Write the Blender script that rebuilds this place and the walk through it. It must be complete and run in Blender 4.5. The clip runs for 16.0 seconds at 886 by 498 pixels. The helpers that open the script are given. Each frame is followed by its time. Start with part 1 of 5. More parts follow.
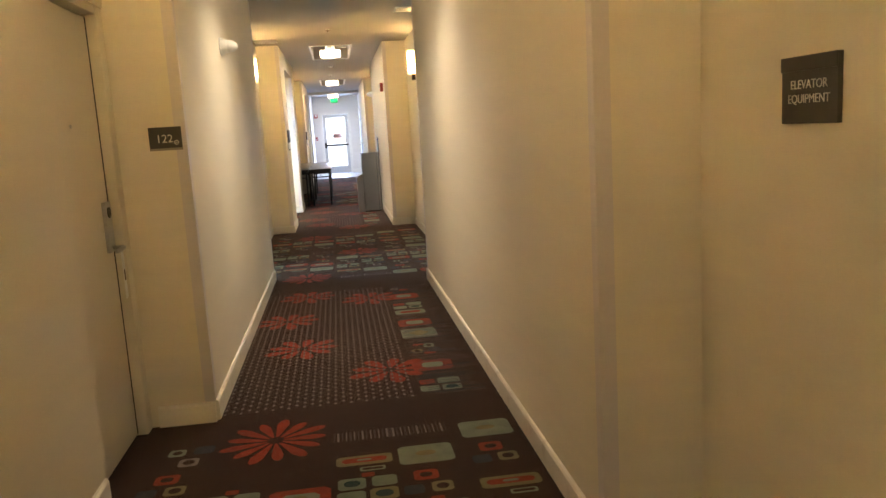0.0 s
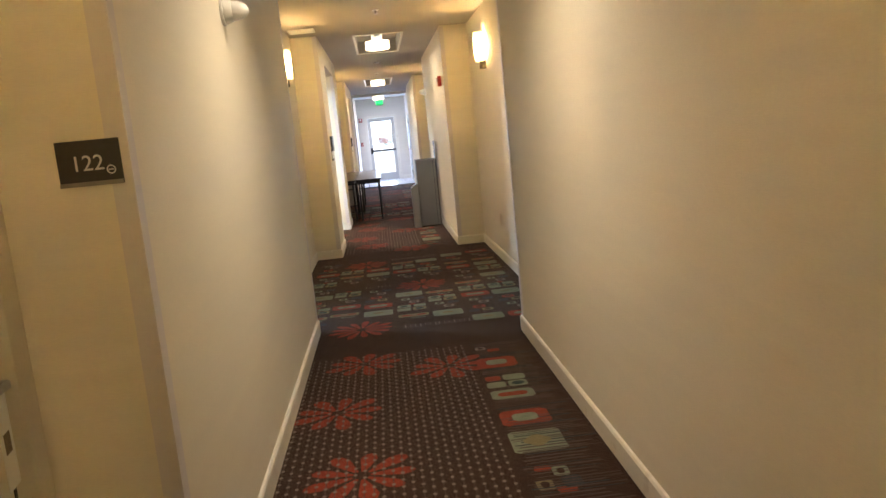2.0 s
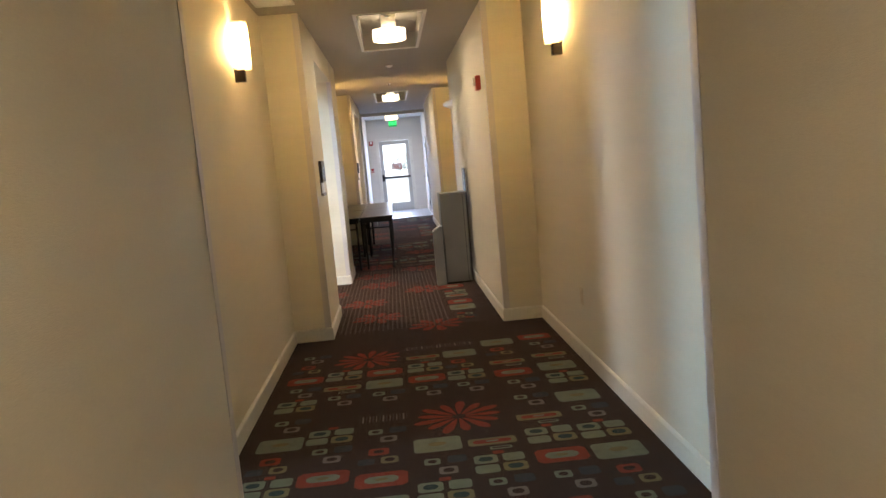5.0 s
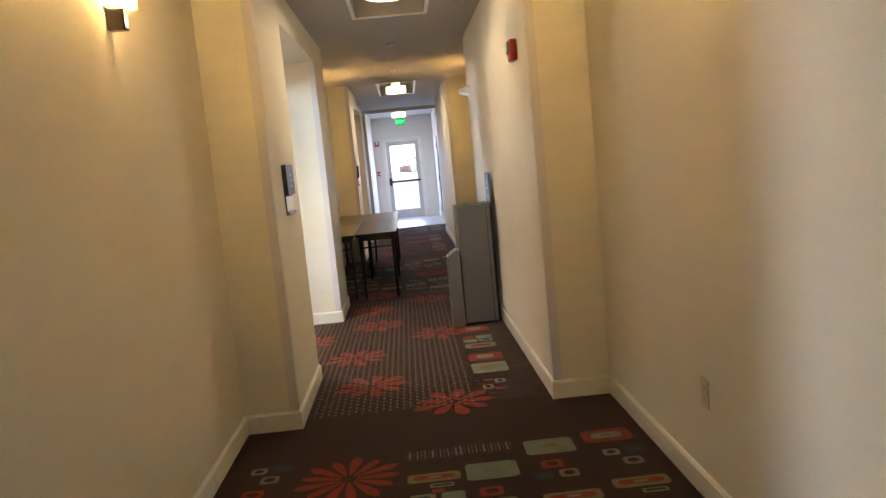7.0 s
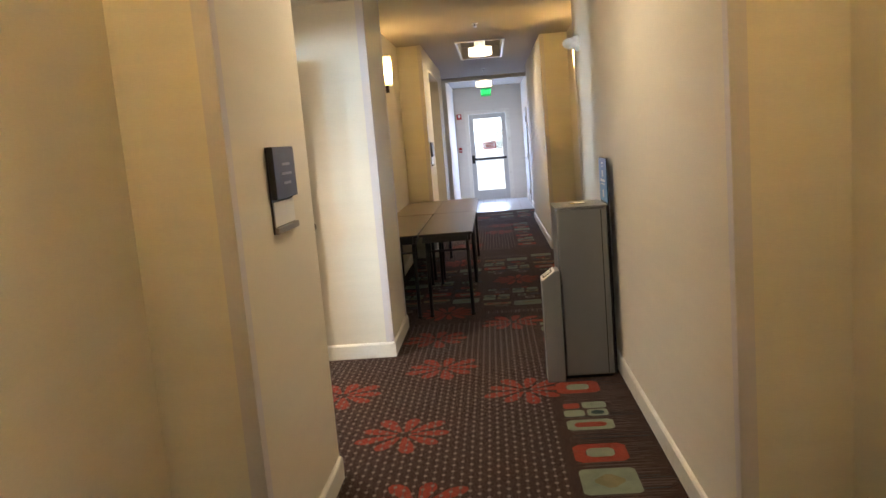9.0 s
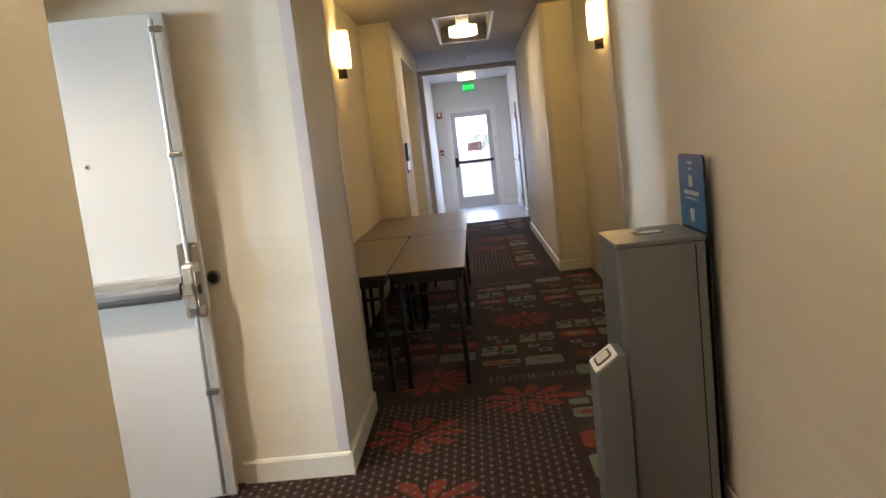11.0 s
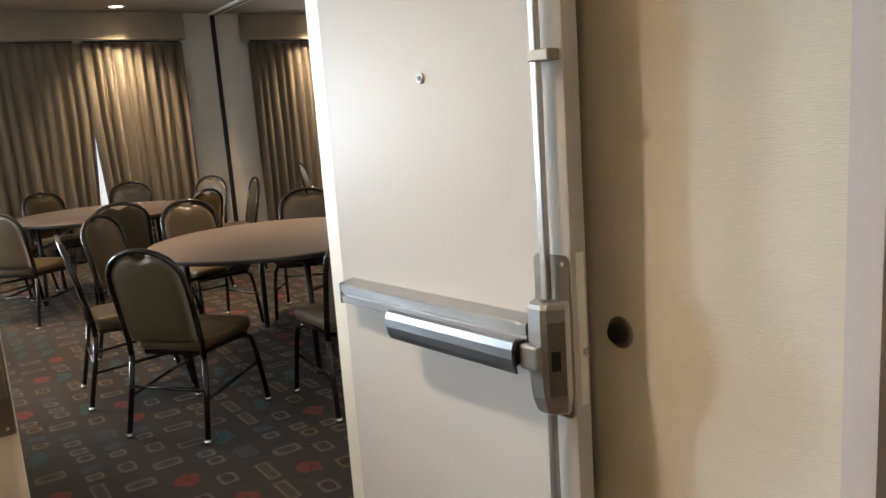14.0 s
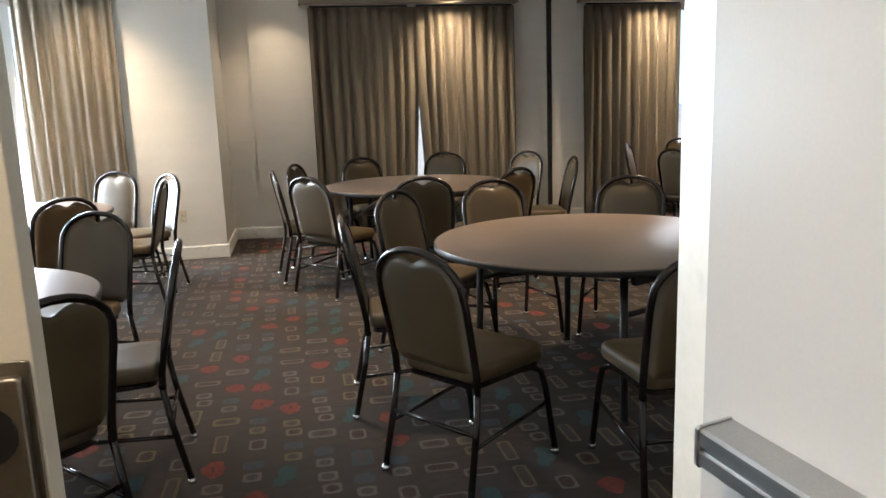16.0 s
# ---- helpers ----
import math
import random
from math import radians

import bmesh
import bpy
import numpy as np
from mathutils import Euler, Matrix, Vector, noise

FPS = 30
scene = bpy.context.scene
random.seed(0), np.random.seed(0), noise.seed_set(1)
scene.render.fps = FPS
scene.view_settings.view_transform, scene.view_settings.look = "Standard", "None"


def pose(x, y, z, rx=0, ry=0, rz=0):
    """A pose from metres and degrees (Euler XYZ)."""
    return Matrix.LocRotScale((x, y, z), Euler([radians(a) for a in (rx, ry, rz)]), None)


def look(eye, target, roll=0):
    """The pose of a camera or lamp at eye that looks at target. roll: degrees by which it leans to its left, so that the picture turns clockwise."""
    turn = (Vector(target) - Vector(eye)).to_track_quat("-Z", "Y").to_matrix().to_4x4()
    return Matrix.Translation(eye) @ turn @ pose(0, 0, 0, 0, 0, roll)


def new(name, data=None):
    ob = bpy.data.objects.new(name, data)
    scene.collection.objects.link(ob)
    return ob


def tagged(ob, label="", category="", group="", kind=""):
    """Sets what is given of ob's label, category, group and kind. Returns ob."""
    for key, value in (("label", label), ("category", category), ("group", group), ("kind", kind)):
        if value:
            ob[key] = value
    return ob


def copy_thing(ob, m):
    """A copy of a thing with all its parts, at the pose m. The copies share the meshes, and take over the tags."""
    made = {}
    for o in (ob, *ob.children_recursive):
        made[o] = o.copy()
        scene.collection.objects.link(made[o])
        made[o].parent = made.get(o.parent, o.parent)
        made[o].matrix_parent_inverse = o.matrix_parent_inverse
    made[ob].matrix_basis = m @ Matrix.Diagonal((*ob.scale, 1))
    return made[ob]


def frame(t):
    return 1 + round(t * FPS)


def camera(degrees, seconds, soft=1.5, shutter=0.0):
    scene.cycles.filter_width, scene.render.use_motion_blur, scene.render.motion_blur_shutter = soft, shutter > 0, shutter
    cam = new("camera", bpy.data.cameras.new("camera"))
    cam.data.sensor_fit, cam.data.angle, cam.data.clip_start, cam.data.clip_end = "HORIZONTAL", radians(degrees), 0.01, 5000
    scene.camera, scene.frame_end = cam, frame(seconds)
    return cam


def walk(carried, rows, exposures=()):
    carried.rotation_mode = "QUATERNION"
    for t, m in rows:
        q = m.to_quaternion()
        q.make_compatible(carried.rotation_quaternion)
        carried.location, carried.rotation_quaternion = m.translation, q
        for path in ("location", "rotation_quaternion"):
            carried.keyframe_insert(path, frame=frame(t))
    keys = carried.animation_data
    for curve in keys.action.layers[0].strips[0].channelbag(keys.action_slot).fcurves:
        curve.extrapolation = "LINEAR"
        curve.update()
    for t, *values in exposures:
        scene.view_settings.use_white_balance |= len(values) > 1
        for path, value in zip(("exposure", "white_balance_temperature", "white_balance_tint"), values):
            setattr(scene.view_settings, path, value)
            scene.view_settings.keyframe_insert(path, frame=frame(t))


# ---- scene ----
cam = camera(60.5, 16.0)
PATH = [
    (0, (0.254, 0.322, 1.454), (0.51, 2.28, 1.136), -3.4),
    (0.5, (0.184, 0.803, 1.446), (0.486, 2.754, 1.125), -3.7),
    (1, (0.157, 1.264, 1.463), (0.436, 3.222, 1.167), -5.0),
    (1.5, (0.131, 1.776, 1.468), (0.284, 3.752, 1.198), -3.0),
    (2, (0.15, 2.269, 1.468), (0.287, 4.241, 1.162), -5.6),
    (2.5, (0.198, 2.815, 1.452), (0.351, 4.787, 1.152), -3.1),
    (3, (0.192, 3.324, 1.464), (0.304, 5.302, 1.19), -6.0),
    (3.5, (0.207, 3.822, 1.483), (0.238, 5.808, 1.244), -2.7),
    (4, (0.178, 4.361, 1.474), (0.237, 6.345, 1.228), -3.8),
    (6.5, (0.225, 7.034, 1.472), (0.356, 9.018, 1.253), -5.4),
    (7, (0.274, 7.575, 1.474), (0.355, 9.56, 1.243), -5.5),
    (7.5, (0.309, 8.049, 1.478), (0.401, 10.031, 1.225), -5.2),
    (8, (0.332, 8.573, 1.476), (0.411, 10.552, 1.199), -4.1),
    (8.5, (0.328, 9.088, 1.482), (0.381, 11.064, 1.181), -4.5),
    (9, (0.327, 9.637, 1.507), (0.182, 11.612, 1.229), -4.8),
    (9.5, (0.305, 10.141, 1.494), (0.216, 12.122, 1.237), -6.7),
    (12, (0.209, 12.481, 1.46), (0.062, 14.453, 1.156), -5.3),
    (12.5, (0.191, 12.839, 1.466), (-0.345, 14.736, 1.131), -4.2),
    (13, (0.131, 13.182, 1.466), (-0.634, 14.995, 1.11), -4.8),
    (13.5, (0.175, 13.571, 1.459), (-1.106, 15.072, 1.131), -4.4),
    (14, (0.055, 13.823, 1.455), (-1.572, 14.929, 1.099), -4.1),
    (14.5, (-0.038, 14.001, 1.455), (-1.845, 14.792, 1.128), -3.0),
    (15, (-0.234, 14.125, 1.44), (-2.147, 14.57, 1.062), -3.8),
    (15.5, (-0.568, 14.155, 1.418), (-2.491, 14.487, 0.982), -3.4),
    (16, (-0.888, 14.219, 1.443), (-2.82, 14.576, 1.066), -2.0),
]
walk(cam, [(t, look(eye, target, roll)) for t, eye, target, roll in PATH],
     [(0, 1.42, 6300, 10), (2.5, 1.15, 6400, 10), (4, 0.72, 6550, 10), (6.5, 0.9, 6500, 10), (9, 0.8, 6450, 10), (9.5, 0.7, 6500, 10), (12, 0.36, 6650, 10),
      (13, 0.14, 6750, 11), (13.5, 0.27, 6900, 12), (14, 0.0, 7000, 13), (15, -0.1, 6600, 12), (16, -0.02, 6600, 11)])


# ---- world, sun, large lights ----
SUN_EL, SUN_AZ = 31.0, 30.0
world = bpy.data.worlds.new("sky")
scene.world = world
world.use_nodes = True
wn = world.node_tree
sky = wn.nodes.new("ShaderNodeTexSky")
sky.sky_type = 'NISHITA'
sky.sun_disc = False
sky.sun_elevation = radians(SUN_EL)
sky.sun_rotation = radians(180 + SUN_AZ)
wn.links.new(sky.outputs[0], wn.nodes["Background"].inputs[0])
wn.nodes["Background"].inputs[1].default_value = 0.15


def lamp(name, kind, place, energy, colour, **kw):
    d = bpy.data.lights.new(name, kind)
    d.energy, d.color = energy, colour
    ob = new(name, d)
    ob.matrix_world = place
    for key, value in kw.items():
        if key == "size":
            d.size = value
        elif key == "size_y":
            d.shape, d.size_y = 'RECTANGLE', value
        elif key == "radius":
            d.shadow_soft_size = value
        elif key == "angle":
            d.angle = value
        elif key == "spread":
            d.spread = radians(value)
        elif key == "cone":
            d.spot_size, d.spot_blend = radians(value), 0.9
    return ob


WARM = (1.0, 0.67, 0.33)
SOFT = (1.0, 0.80, 0.55)
COOL = (0.78, 0.90, 1.0)
lamp("sun", 'SUN', look((0, 0, 0), (math.sin(radians(SUN_AZ)), math.cos(radians(SUN_AZ)), -math.tan(radians(SUN_EL)))), 5.0, (1.0, 0.94, 0.84), angle=radians(0.5))

# plan of the corridor
XL, XR = -0.478, 1.040        # narrow bays
AL, AR = -0.795, 1.382        # alcoves
CEIL, BASE = 2.755, 0.11
ROOM_FAR, ROOM_NEAR, ROOM_CEIL = -9.65, -1.90, 2.86
RECESS0, RECESS1, RECESS_TOP = 12.95, 14.955, 2.51

SCONCES = [(AL, 2.75, 1), (AR, 1.10, -1), (AL, 10.62, 1), (AR, 10.56, -1), (AL, 18.0, 1), (AR, 18.0, -1)]
TRAYS = [-2.05, 5.60, 13.25, 20.75]
lamp("window_light", 'AREA', look((-8.48, 11.38, 1.5), (-1.4, 14.4, 1.1)), 370.0, (0.72, 0.86, 1.0), size=0.70, size_y=1.9)
lamp("window_light", 'AREA', look((-8.48, 9.25, 1.5), (-1.4, 14.4, 1.2)), 225.0, (0.70, 0.87, 1.0), size=1.1, size_y=1.9)
lamp("window_light", 'AREA', look((-8.48, 6.9, 1.5), (-1.6, 11.0, 1.3)), 260.0, (0.95, 0.97, 1.0), size=2.2, size_y=1.9)
# Extra blue lamp, added for the blue highlight on the open leaf.
lamp("window_light", 'AREA', look((-8.46, 8.7, 1.42), (-1.6, 14.0, 1.4)), 115.0, (0.36, 0.74, 1.0), size=0.6, size_y=1.2)
lamp("window_light", 'AREA', look((ROOM_FAR + 0.03, 18.95, 1.55), (-4.0, 15.0, 1.0)), 12.0, (0.86, 0.93, 1.0), size=0.34, size_y=1.8)
lamp("door_light", 'AREA', look((0.3, 28.36, 1.2), (0.3, 20.0, 0.9)), 30.0, (0.48, 0.63, 1.0), size=0.64, size_y=1.7)
# First two are known; the others are unseen, added to fill the room.
DOWNLIGHTS = [(-9.2, 14.02), (-9.18, 15.95), (-9.2, 18.4), (-8.0, 12.4), (-5.8, 14.1), (-5.8, 16.6), (-3.2, 13.4), (-3.2, 16.2)]


# ---- materials ----
def material(name, colour, rough=0.6, metal=0.0, vary=0.12, scale=6.0, fine=90.0, bump=0.1, stretch=(1, 1, 1), emit=None, power=0.0,
             spot=None, coat=0.0, sheen=0.0, trans=0.0, spec=0.5, uneven=0.12):
    m = bpy.data.materials.new(name)
    m.use_nodes = True
    t = m.node_tree
    b = t.nodes["Principled BSDF"]
    b.inputs["Roughness"].default_value = rough
    b.inputs["Metallic"].default_value = metal
    b.inputs["Specular IOR Level"].default_value = spec
    b.inputs["Coat Weight"].default_value = coat
    b.inputs["Sheen Weight"].default_value = sheen
    b.inputs["Sheen Roughness"].default_value = 0.25
    b.inputs["Sheen Tint"].default_value = (0.9, 0.72, 0.66, 1)
    b.inputs["Transmission Weight"].default_value = trans
    co = t.nodes.new("ShaderNodeTexCoord")
    mp = t.nodes.new("ShaderNodeMapping")
    mp.inputs["Scale"].default_value = stretch
    t.links.new(co.outputs["Object"], mp.inputs[0])
    n1 = t.nodes.new("ShaderNodeTexNoise")
    n1.inputs["Scale"].default_value, n1.inputs["Detail"].default_value = scale, 4.0
    n2 = t.nodes.new("ShaderNodeTexNoise")
    n2.inputs["Scale"].default_value, n2.inputs["Detail"].default_value = fine, 2.0
    t.links.new(mp.outputs[0], n1.inputs[0])
    t.links.new(mp.outputs[0], n2.inputs[0])
    add = t.nodes.new("ShaderNodeMath")
    add.operation = 'ADD'
    t.links.new(n1.outputs[0], add.inputs[0])
    t.links.new(n2.outputs[0], add.inputs[1])
    ramp = t.nodes.new("ShaderNodeMapRange")
    ramp.inputs[1].default_value, ramp.inputs[2].default_value = 0.6, 1.4
    ramp.inputs[3].default_value, ramp.inputs[4].default_value = 1 - vary, 1 + vary
    t.links.new(add.outputs[0], ramp.inputs[0])
    mix = t.nodes.new("ShaderNodeMix")
    mix.data_type, mix.blend_type = 'RGBA', 'MULTIPLY'
    mix.inputs[0].default_value = 1.0
    mix.inputs[6].default_value = (*colour, 1)
    t.links.new(ramp.outputs[0], mix.inputs[7])
    out = mix.outputs[2]
    if spot:
        n3 = t.nodes.new("ShaderNodeTexNoise")
        n3.inputs["Scale"].default_value, n3.inputs["Detail"].default_value = spot[0], 6.0
        t.links.new(co.outputs["Object"], n3.inputs[0])
        r3 = t.nodes.new("ShaderNodeMapRange")
        r3.inputs[1].default_value, r3.inputs[2].default_value = 0.58, 0.72
        t.links.new(n3.outputs[0], r3.inputs[0])
        m3 = t.nodes.new("ShaderNodeMix")
        m3.data_type = 'RGBA'
        m3.inputs[7].default_value = (*spot[1], 1)
        t.links.new(r3.outputs[0], m3.inputs[0])
        t.links.new(out, m3.inputs[6])
        out = m3.outputs[2]
    t.links.new(out, b.inputs["Base Color"])
    rr = t.nodes.new("ShaderNodeMapRange")
    rr.inputs[1].default_value, rr.inputs[2].default_value = 0.3, 0.7
    rr.inputs[3].default_value, rr.inputs[4].default_value = max(rough * (1 - uneven), 0.02), min(rough * (1 + uneven), 1)
    t.links.new(n1.outputs[0], rr.inputs[0])
    t.links.new(rr.outputs[0], b.inputs["Roughness"])
    if bump:
        bp = t.nodes.new("ShaderNodeBump")
        bp.inputs["Strength"].default_value, bp.inputs["Distance"].default_value = bump, 0.004
        t.links.new(n2.outputs[0], bp.inputs["Height"])
        t.links.new(bp.outputs[0], b.inputs["Normal"])
    if emit:
        b.inputs["Emission Color"].default_value = (*emit, 1)
        b.inputs["Emission Strength"].default_value = power
    return m


M = {}
M["wall"] = material("linen_wallcovering", (0.76, 0.71, 0.61), 0.62, vary=0.05, scale=1.5, fine=60, bump=0.25, stretch=(1, 1, 9))
M["room_wall"] = material("room_wallcovering", (0.74, 0.70, 0.64), 0.65, vary=0.05, scale=1.2, fine=60, bump=0.2, stretch=(1, 1, 8))
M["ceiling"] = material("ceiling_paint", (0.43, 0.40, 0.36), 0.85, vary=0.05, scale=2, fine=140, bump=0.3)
M["trim"] = material("white_trim_paint", (0.80, 0.77, 0.70), 0.38, vary=0.05, scale=3, fine=50, bump=0.06, spot=(9, (0.66, 0.62, 0.55)))
M["door"] = material("white_door_paint", (0.55, 0.548, 0.54), 0.30, vary=0.03, scale=1.2, fine=160, bump=0.03, spec=0.08)
M["beige_door"] = material("beige_door_paint", (0.74, 0.69, 0.59), 0.4, vary=0.04, scale=3, fine=120, bump=0.1)
M["guard"] = material("corner_guard_vinyl", (0.66, 0.62, 0.63), 0.4, vary=0.03, bump=0.03)
M["carpet"] = material("dark_brown_carpet", (0.038, 0.020, 0.015), 0.95, vary=0.35, scale=14, fine=420, bump=0.9, spec=0.12, sheen=0.16)
M["carpet_red"] = material("red_carpet_yarn", (0.25, 0.042, 0.025), 0.95, vary=0.35, scale=16, fine=420, bump=0.9, spec=0.12, sheen=0.16)
M["carpet_dim_red"] = material("dull_red_carpet_yarn", (0.24, 0.040, 0.025), 0.95, vary=0.45, scale=20, fine=300, bump=0.9, spec=0.12, sheen=0.16)
M["carpet_sage"] = material("sage_carpet_yarn", (0.19, 0.225, 0.165), 0.95, vary=0.3, scale=14, fine=420, bump=0.9, spec=0.12, sheen=0.16)
M["carpet_tan"] = material("tan_carpet_yarn", (0.20, 0.175, 0.09), 0.95, vary=0.3, scale=14, fine=420, bump=0.9, spec=0.12, sheen=0.16)
M["carpet_teal"] = material("teal_carpet_yarn", (0.021, 0.052, 0.054), 0.95, vary=0.3, scale=14, fine=420, bump=0.9, spec=0.12, sheen=0.16)
M["carpet_slate"] = material("slate_carpet_yarn", (0.036, 0.044, 0.054), 0.95, vary=0.3, scale=14, fine=420, bump=0.9, spec=0.12, sheen=0.16)
M["carpet_grey"] = material("grey_carpet_yarn", (0.20, 0.17, 0.15), 0.95, vary=0.3, scale=14, fine=420, bump=0.9, spec=0.12, sheen=0.16)
M["carpet_mauve"] = material("mauve_carpet_yarn", (0.085, 0.062, 0.060), 0.95, vary=0.4, scale=18, fine=420, bump=0.9, spec=0.12, sheen=0.16)
M["carpet_stone"] = material("stone_carpet_yarn", (0.105, 0.094, 0.080), 0.95, vary=0.3, scale=14, fine=420, bump=0.9, spec=0.12, sheen=0.16)
M["carpet_gold"] = material("gold_carpet_yarn", (0.115, 0.092, 0.050), 0.95, vary=0.3, scale=14, fine=420, bump=0.9, spec=0.12, sheen=0.16)
M["carpet_umber"] = material("umber_carpet_yarn", (0.050, 0.038, 0.034), 0.95, vary=0.35, scale=14, fine=420, bump=0.9, spec=0.12, sheen=0.16)
M["carpet_rust"] = material("rust_carpet_yarn", (0.145, 0.032, 0.024), 0.95, vary=0.4, scale=18, fine=300, bump=0.9, spec=0.12, sheen=0.16)
M["room_carpet"] = material("brown_grey_carpet", (0.052, 0.040, 0.033), 0.95, vary=0.45, scale=8, fine=300, bump=0.9, spec=0.18, stretch=(3, 1, 1))
M["tile"] = material("grey_floor_tile", (0.42, 0.42, 0.44), 0.35, vary=0.1, scale=5, fine=60, bump=0.05)
M["black"] = material("black_metal", (0.018, 0.017, 0.017), 0.42, metal=0.3, bump=0.03)
M["bronze"] = material("dark_bronze_frame", (0.030, 0.022, 0.020), 0.24, metal=0.6, vary=0.2, bump=0.02, coat=0.3)
M["fabric"] = material("olive_brown_vinyl", (0.085, 0.056, 0.026), 0.40, vary=0.2, scale=7, fine=260, bump=0.25)
M["chrome"] = material("polished_steel", (0.75, 0.75, 0.76), 0.16, metal=1.0, vary=0.05, bump=0.02)
M["steel"] = material("brushed_steel", (0.52, 0.52, 0.52), 0.34, metal=1.0, vary=0.1, fine=200, bump=0.06, stretch=(1, 1, 12))
M["dark_steel"] = material("satin_nickel", (0.30, 0.27, 0.23), 0.36, metal=1.0, vary=0.1, bump=0.04)
# Darker than the bar's steel: the pad's dark reflections are put in its colour.
M["pad_steel"] = material("pad_steel_dark_reflection", (0.30, 0.32, 0.35), 0.40, metal=1.0, vary=0.12, fine=160, bump=0.05, stretch=(1, 1, 8))
M["kiosk"] = material("silver_powder_coat", (0.175, 0.185, 0.205), 0.40, metal=0.15, vary=0.06, fine=260, bump=0.06)
M["laminate"] = material("brown_laminate", (0.195, 0.138, 0.103), 0.36, vary=0.08, scale=3, fine=120, bump=0.0, uneven=0.03)
M["grey_laminate"] = material("taupe_laminate", (0.185, 0.138, 0.094), 0.3, vary=0.06, scale=2, fine=60, bump=0.0, uneven=0.02)
M["curtain"] = material("taupe_curtain", (0.285, 0.240, 0.185), 0.75, vary=0.14, scale=4, fine=180, bump=0.2, sheen=0.3, stretch=(1, 1, 0.15), spec=0.15)
M["valance"] = material("taupe_valance", (0.30, 0.25, 0.19), 0.8, vary=0.1, fine=180, bump=0.25, spec=0.15)
M["plate"] = material("dark_sign_plate", (0.038, 0.032, 0.028), 0.4, vary=0.15, bump=0.03)
M["letter"] = material("pale_lettering", (0.62, 0.60, 0.55), 0.5, bump=0.0)
M["white"] = material("white_plastic", (0.82, 0.82, 0.80), 0.35, vary=0.03, bump=0.02)
M["ivory"] = material("ivory_plastic", (0.66, 0.58, 0.44), 0.4, vary=0.03, bump=0.02)
M["red"] = material("red_plastic", (0.42, 0.03, 0.025), 0.35, vary=0.06, bump=0.02)
M["blue"] = material("blue_placard", (0.025, 0.085, 0.30), 0.35, vary=0.1, scale=3, bump=0.0)
M["light_blue"] = material("light_blue_print", (0.04, 0.26, 0.50), 0.4, bump=0.0)
M["shade"] = material("lit_cream_shade", (0.8, 0.7, 0.5), 0.5, vary=0.03, bump=0.02, emit=(1.0, 0.72, 0.34), power=2.6)
M["drum"] = material("lit_drum_glass", (0.85, 0.78, 0.66), 0.4, vary=0.03, bump=0.02, emit=(1.0, 0.80, 0.52), power=3.2)
M["downlight"] = material("lit_downlight", (0.85, 0.8, 0.7), 0.4, bump=0, emit=(1.0, 0.88, 0.68), power=9.0)
M["exit"] = material("green_exit_letters", (0.02, 0.5, 0.1), 0.4, bump=0, emit=(0.05, 1.0, 0.22), power=1.8)
M["exit_body"] = material("exit_sign_face", (0.03, 0.25, 0.07), 0.4, bump=0, emit=(0.02, 0.6, 0.12), power=0.35)
M["sheer"] = material("white_sheer", (0.85, 0.86, 0.86), 0.8, vary=0.04, bump=0.1)
M["asphalt"] = material("asphalt", (0.05, 0.05, 0.052), 0.9, vary=0.2, scale=3, fine=80, bump=0.5)
M["grass"] = material("grass", (0.06, 0.10, 0.03), 0.9, vary=0.4, scale=3, fine=60, bump=0.8)
M["leaf"] = material("leaves", (0.30, 0.36, 0.36), 0.6, vary=0.4, scale=3, fine=30, bump=0.2)
M["bark"] = material("bark", (0.12, 0.09, 0.06), 0.9, vary=0.3, scale=9, fine=60, bump=0.6)
pn_ = M["blue"].node_tree
pc = pn_.nodes.new("ShaderNodeTexCoord")
px = pn_.nodes.new("ShaderNodeSeparateXYZ")
pr = pn_.nodes.new("ShaderNodeValToRGB")
pm = pn_.nodes.new("ShaderNodeMapRange")
pm.inputs[1].default_value, pm.inputs[2].default_value = 1.06, 1.33
pr.color_ramp.elements[0].color = (0.02, 0.20, 0.46, 1)
pr.color_ramp.elements[1].color = (0.012, 0.04, 0.17, 1)
pn_.links.new(pc.outputs["Object"], px.inputs[0])
pn_.links.new(px.outputs[2], pm.inputs[0])
pn_.links.new(pm.outputs[0], pr.inputs[0])
pn_.links.new(pr.outputs[0], pn_.nodes["Principled BSDF"].inputs["Base Color"])
g = bpy.data.materials.new("clear_glass")
g.use_nodes = True
gb = g.node_tree.nodes["Principled BSDF"]
gb.inputs["Base Color"].default_value = (0.95, 0.97, 0.98, 1)
gb.inputs["Roughness"].default_value, gb.inputs["IOR"].default_value = 0.02, 1.45
gb.inputs["Transmission Weight"].default_value = 1.0
M["glass"] = g


# ---- mesh helpers ----
def mesh(name, bm, mats, parent=None, smooth=False):
    me = bpy.data.meshes.new(name)
    bmesh.ops.recalc_face_normals(bm, faces=bm.faces)
    bm.to_mesh(me)
    bm.free()
    for m in mats if isinstance(mats, (list, tuple)) else [mats]:
        me.materials.append(m)
    if smooth:
        for p in me.polygons:
            p.use_smooth = True
    ob = new(name, me)
    if parent:
        ob.parent = parent
    return ob


def part(name, bm, mat, parent, label="", smooth=False):
    ob = mesh(name, bm, mat, parent, smooth)
    return tagged(ob, label=label)


def setting(name, bm, mat, label="", smooth=False):
    return tagged(mesh(name, bm, mat, smooth=smooth), label=label, kind="structure")


def thing(name, x, y, z, turn=0.0, label="", category="", group=""):
    e = new(name)
    e.matrix_world = pose(x, y, z, 0, 0, turn)
    return tagged(e, label=label, category=category, group=group)


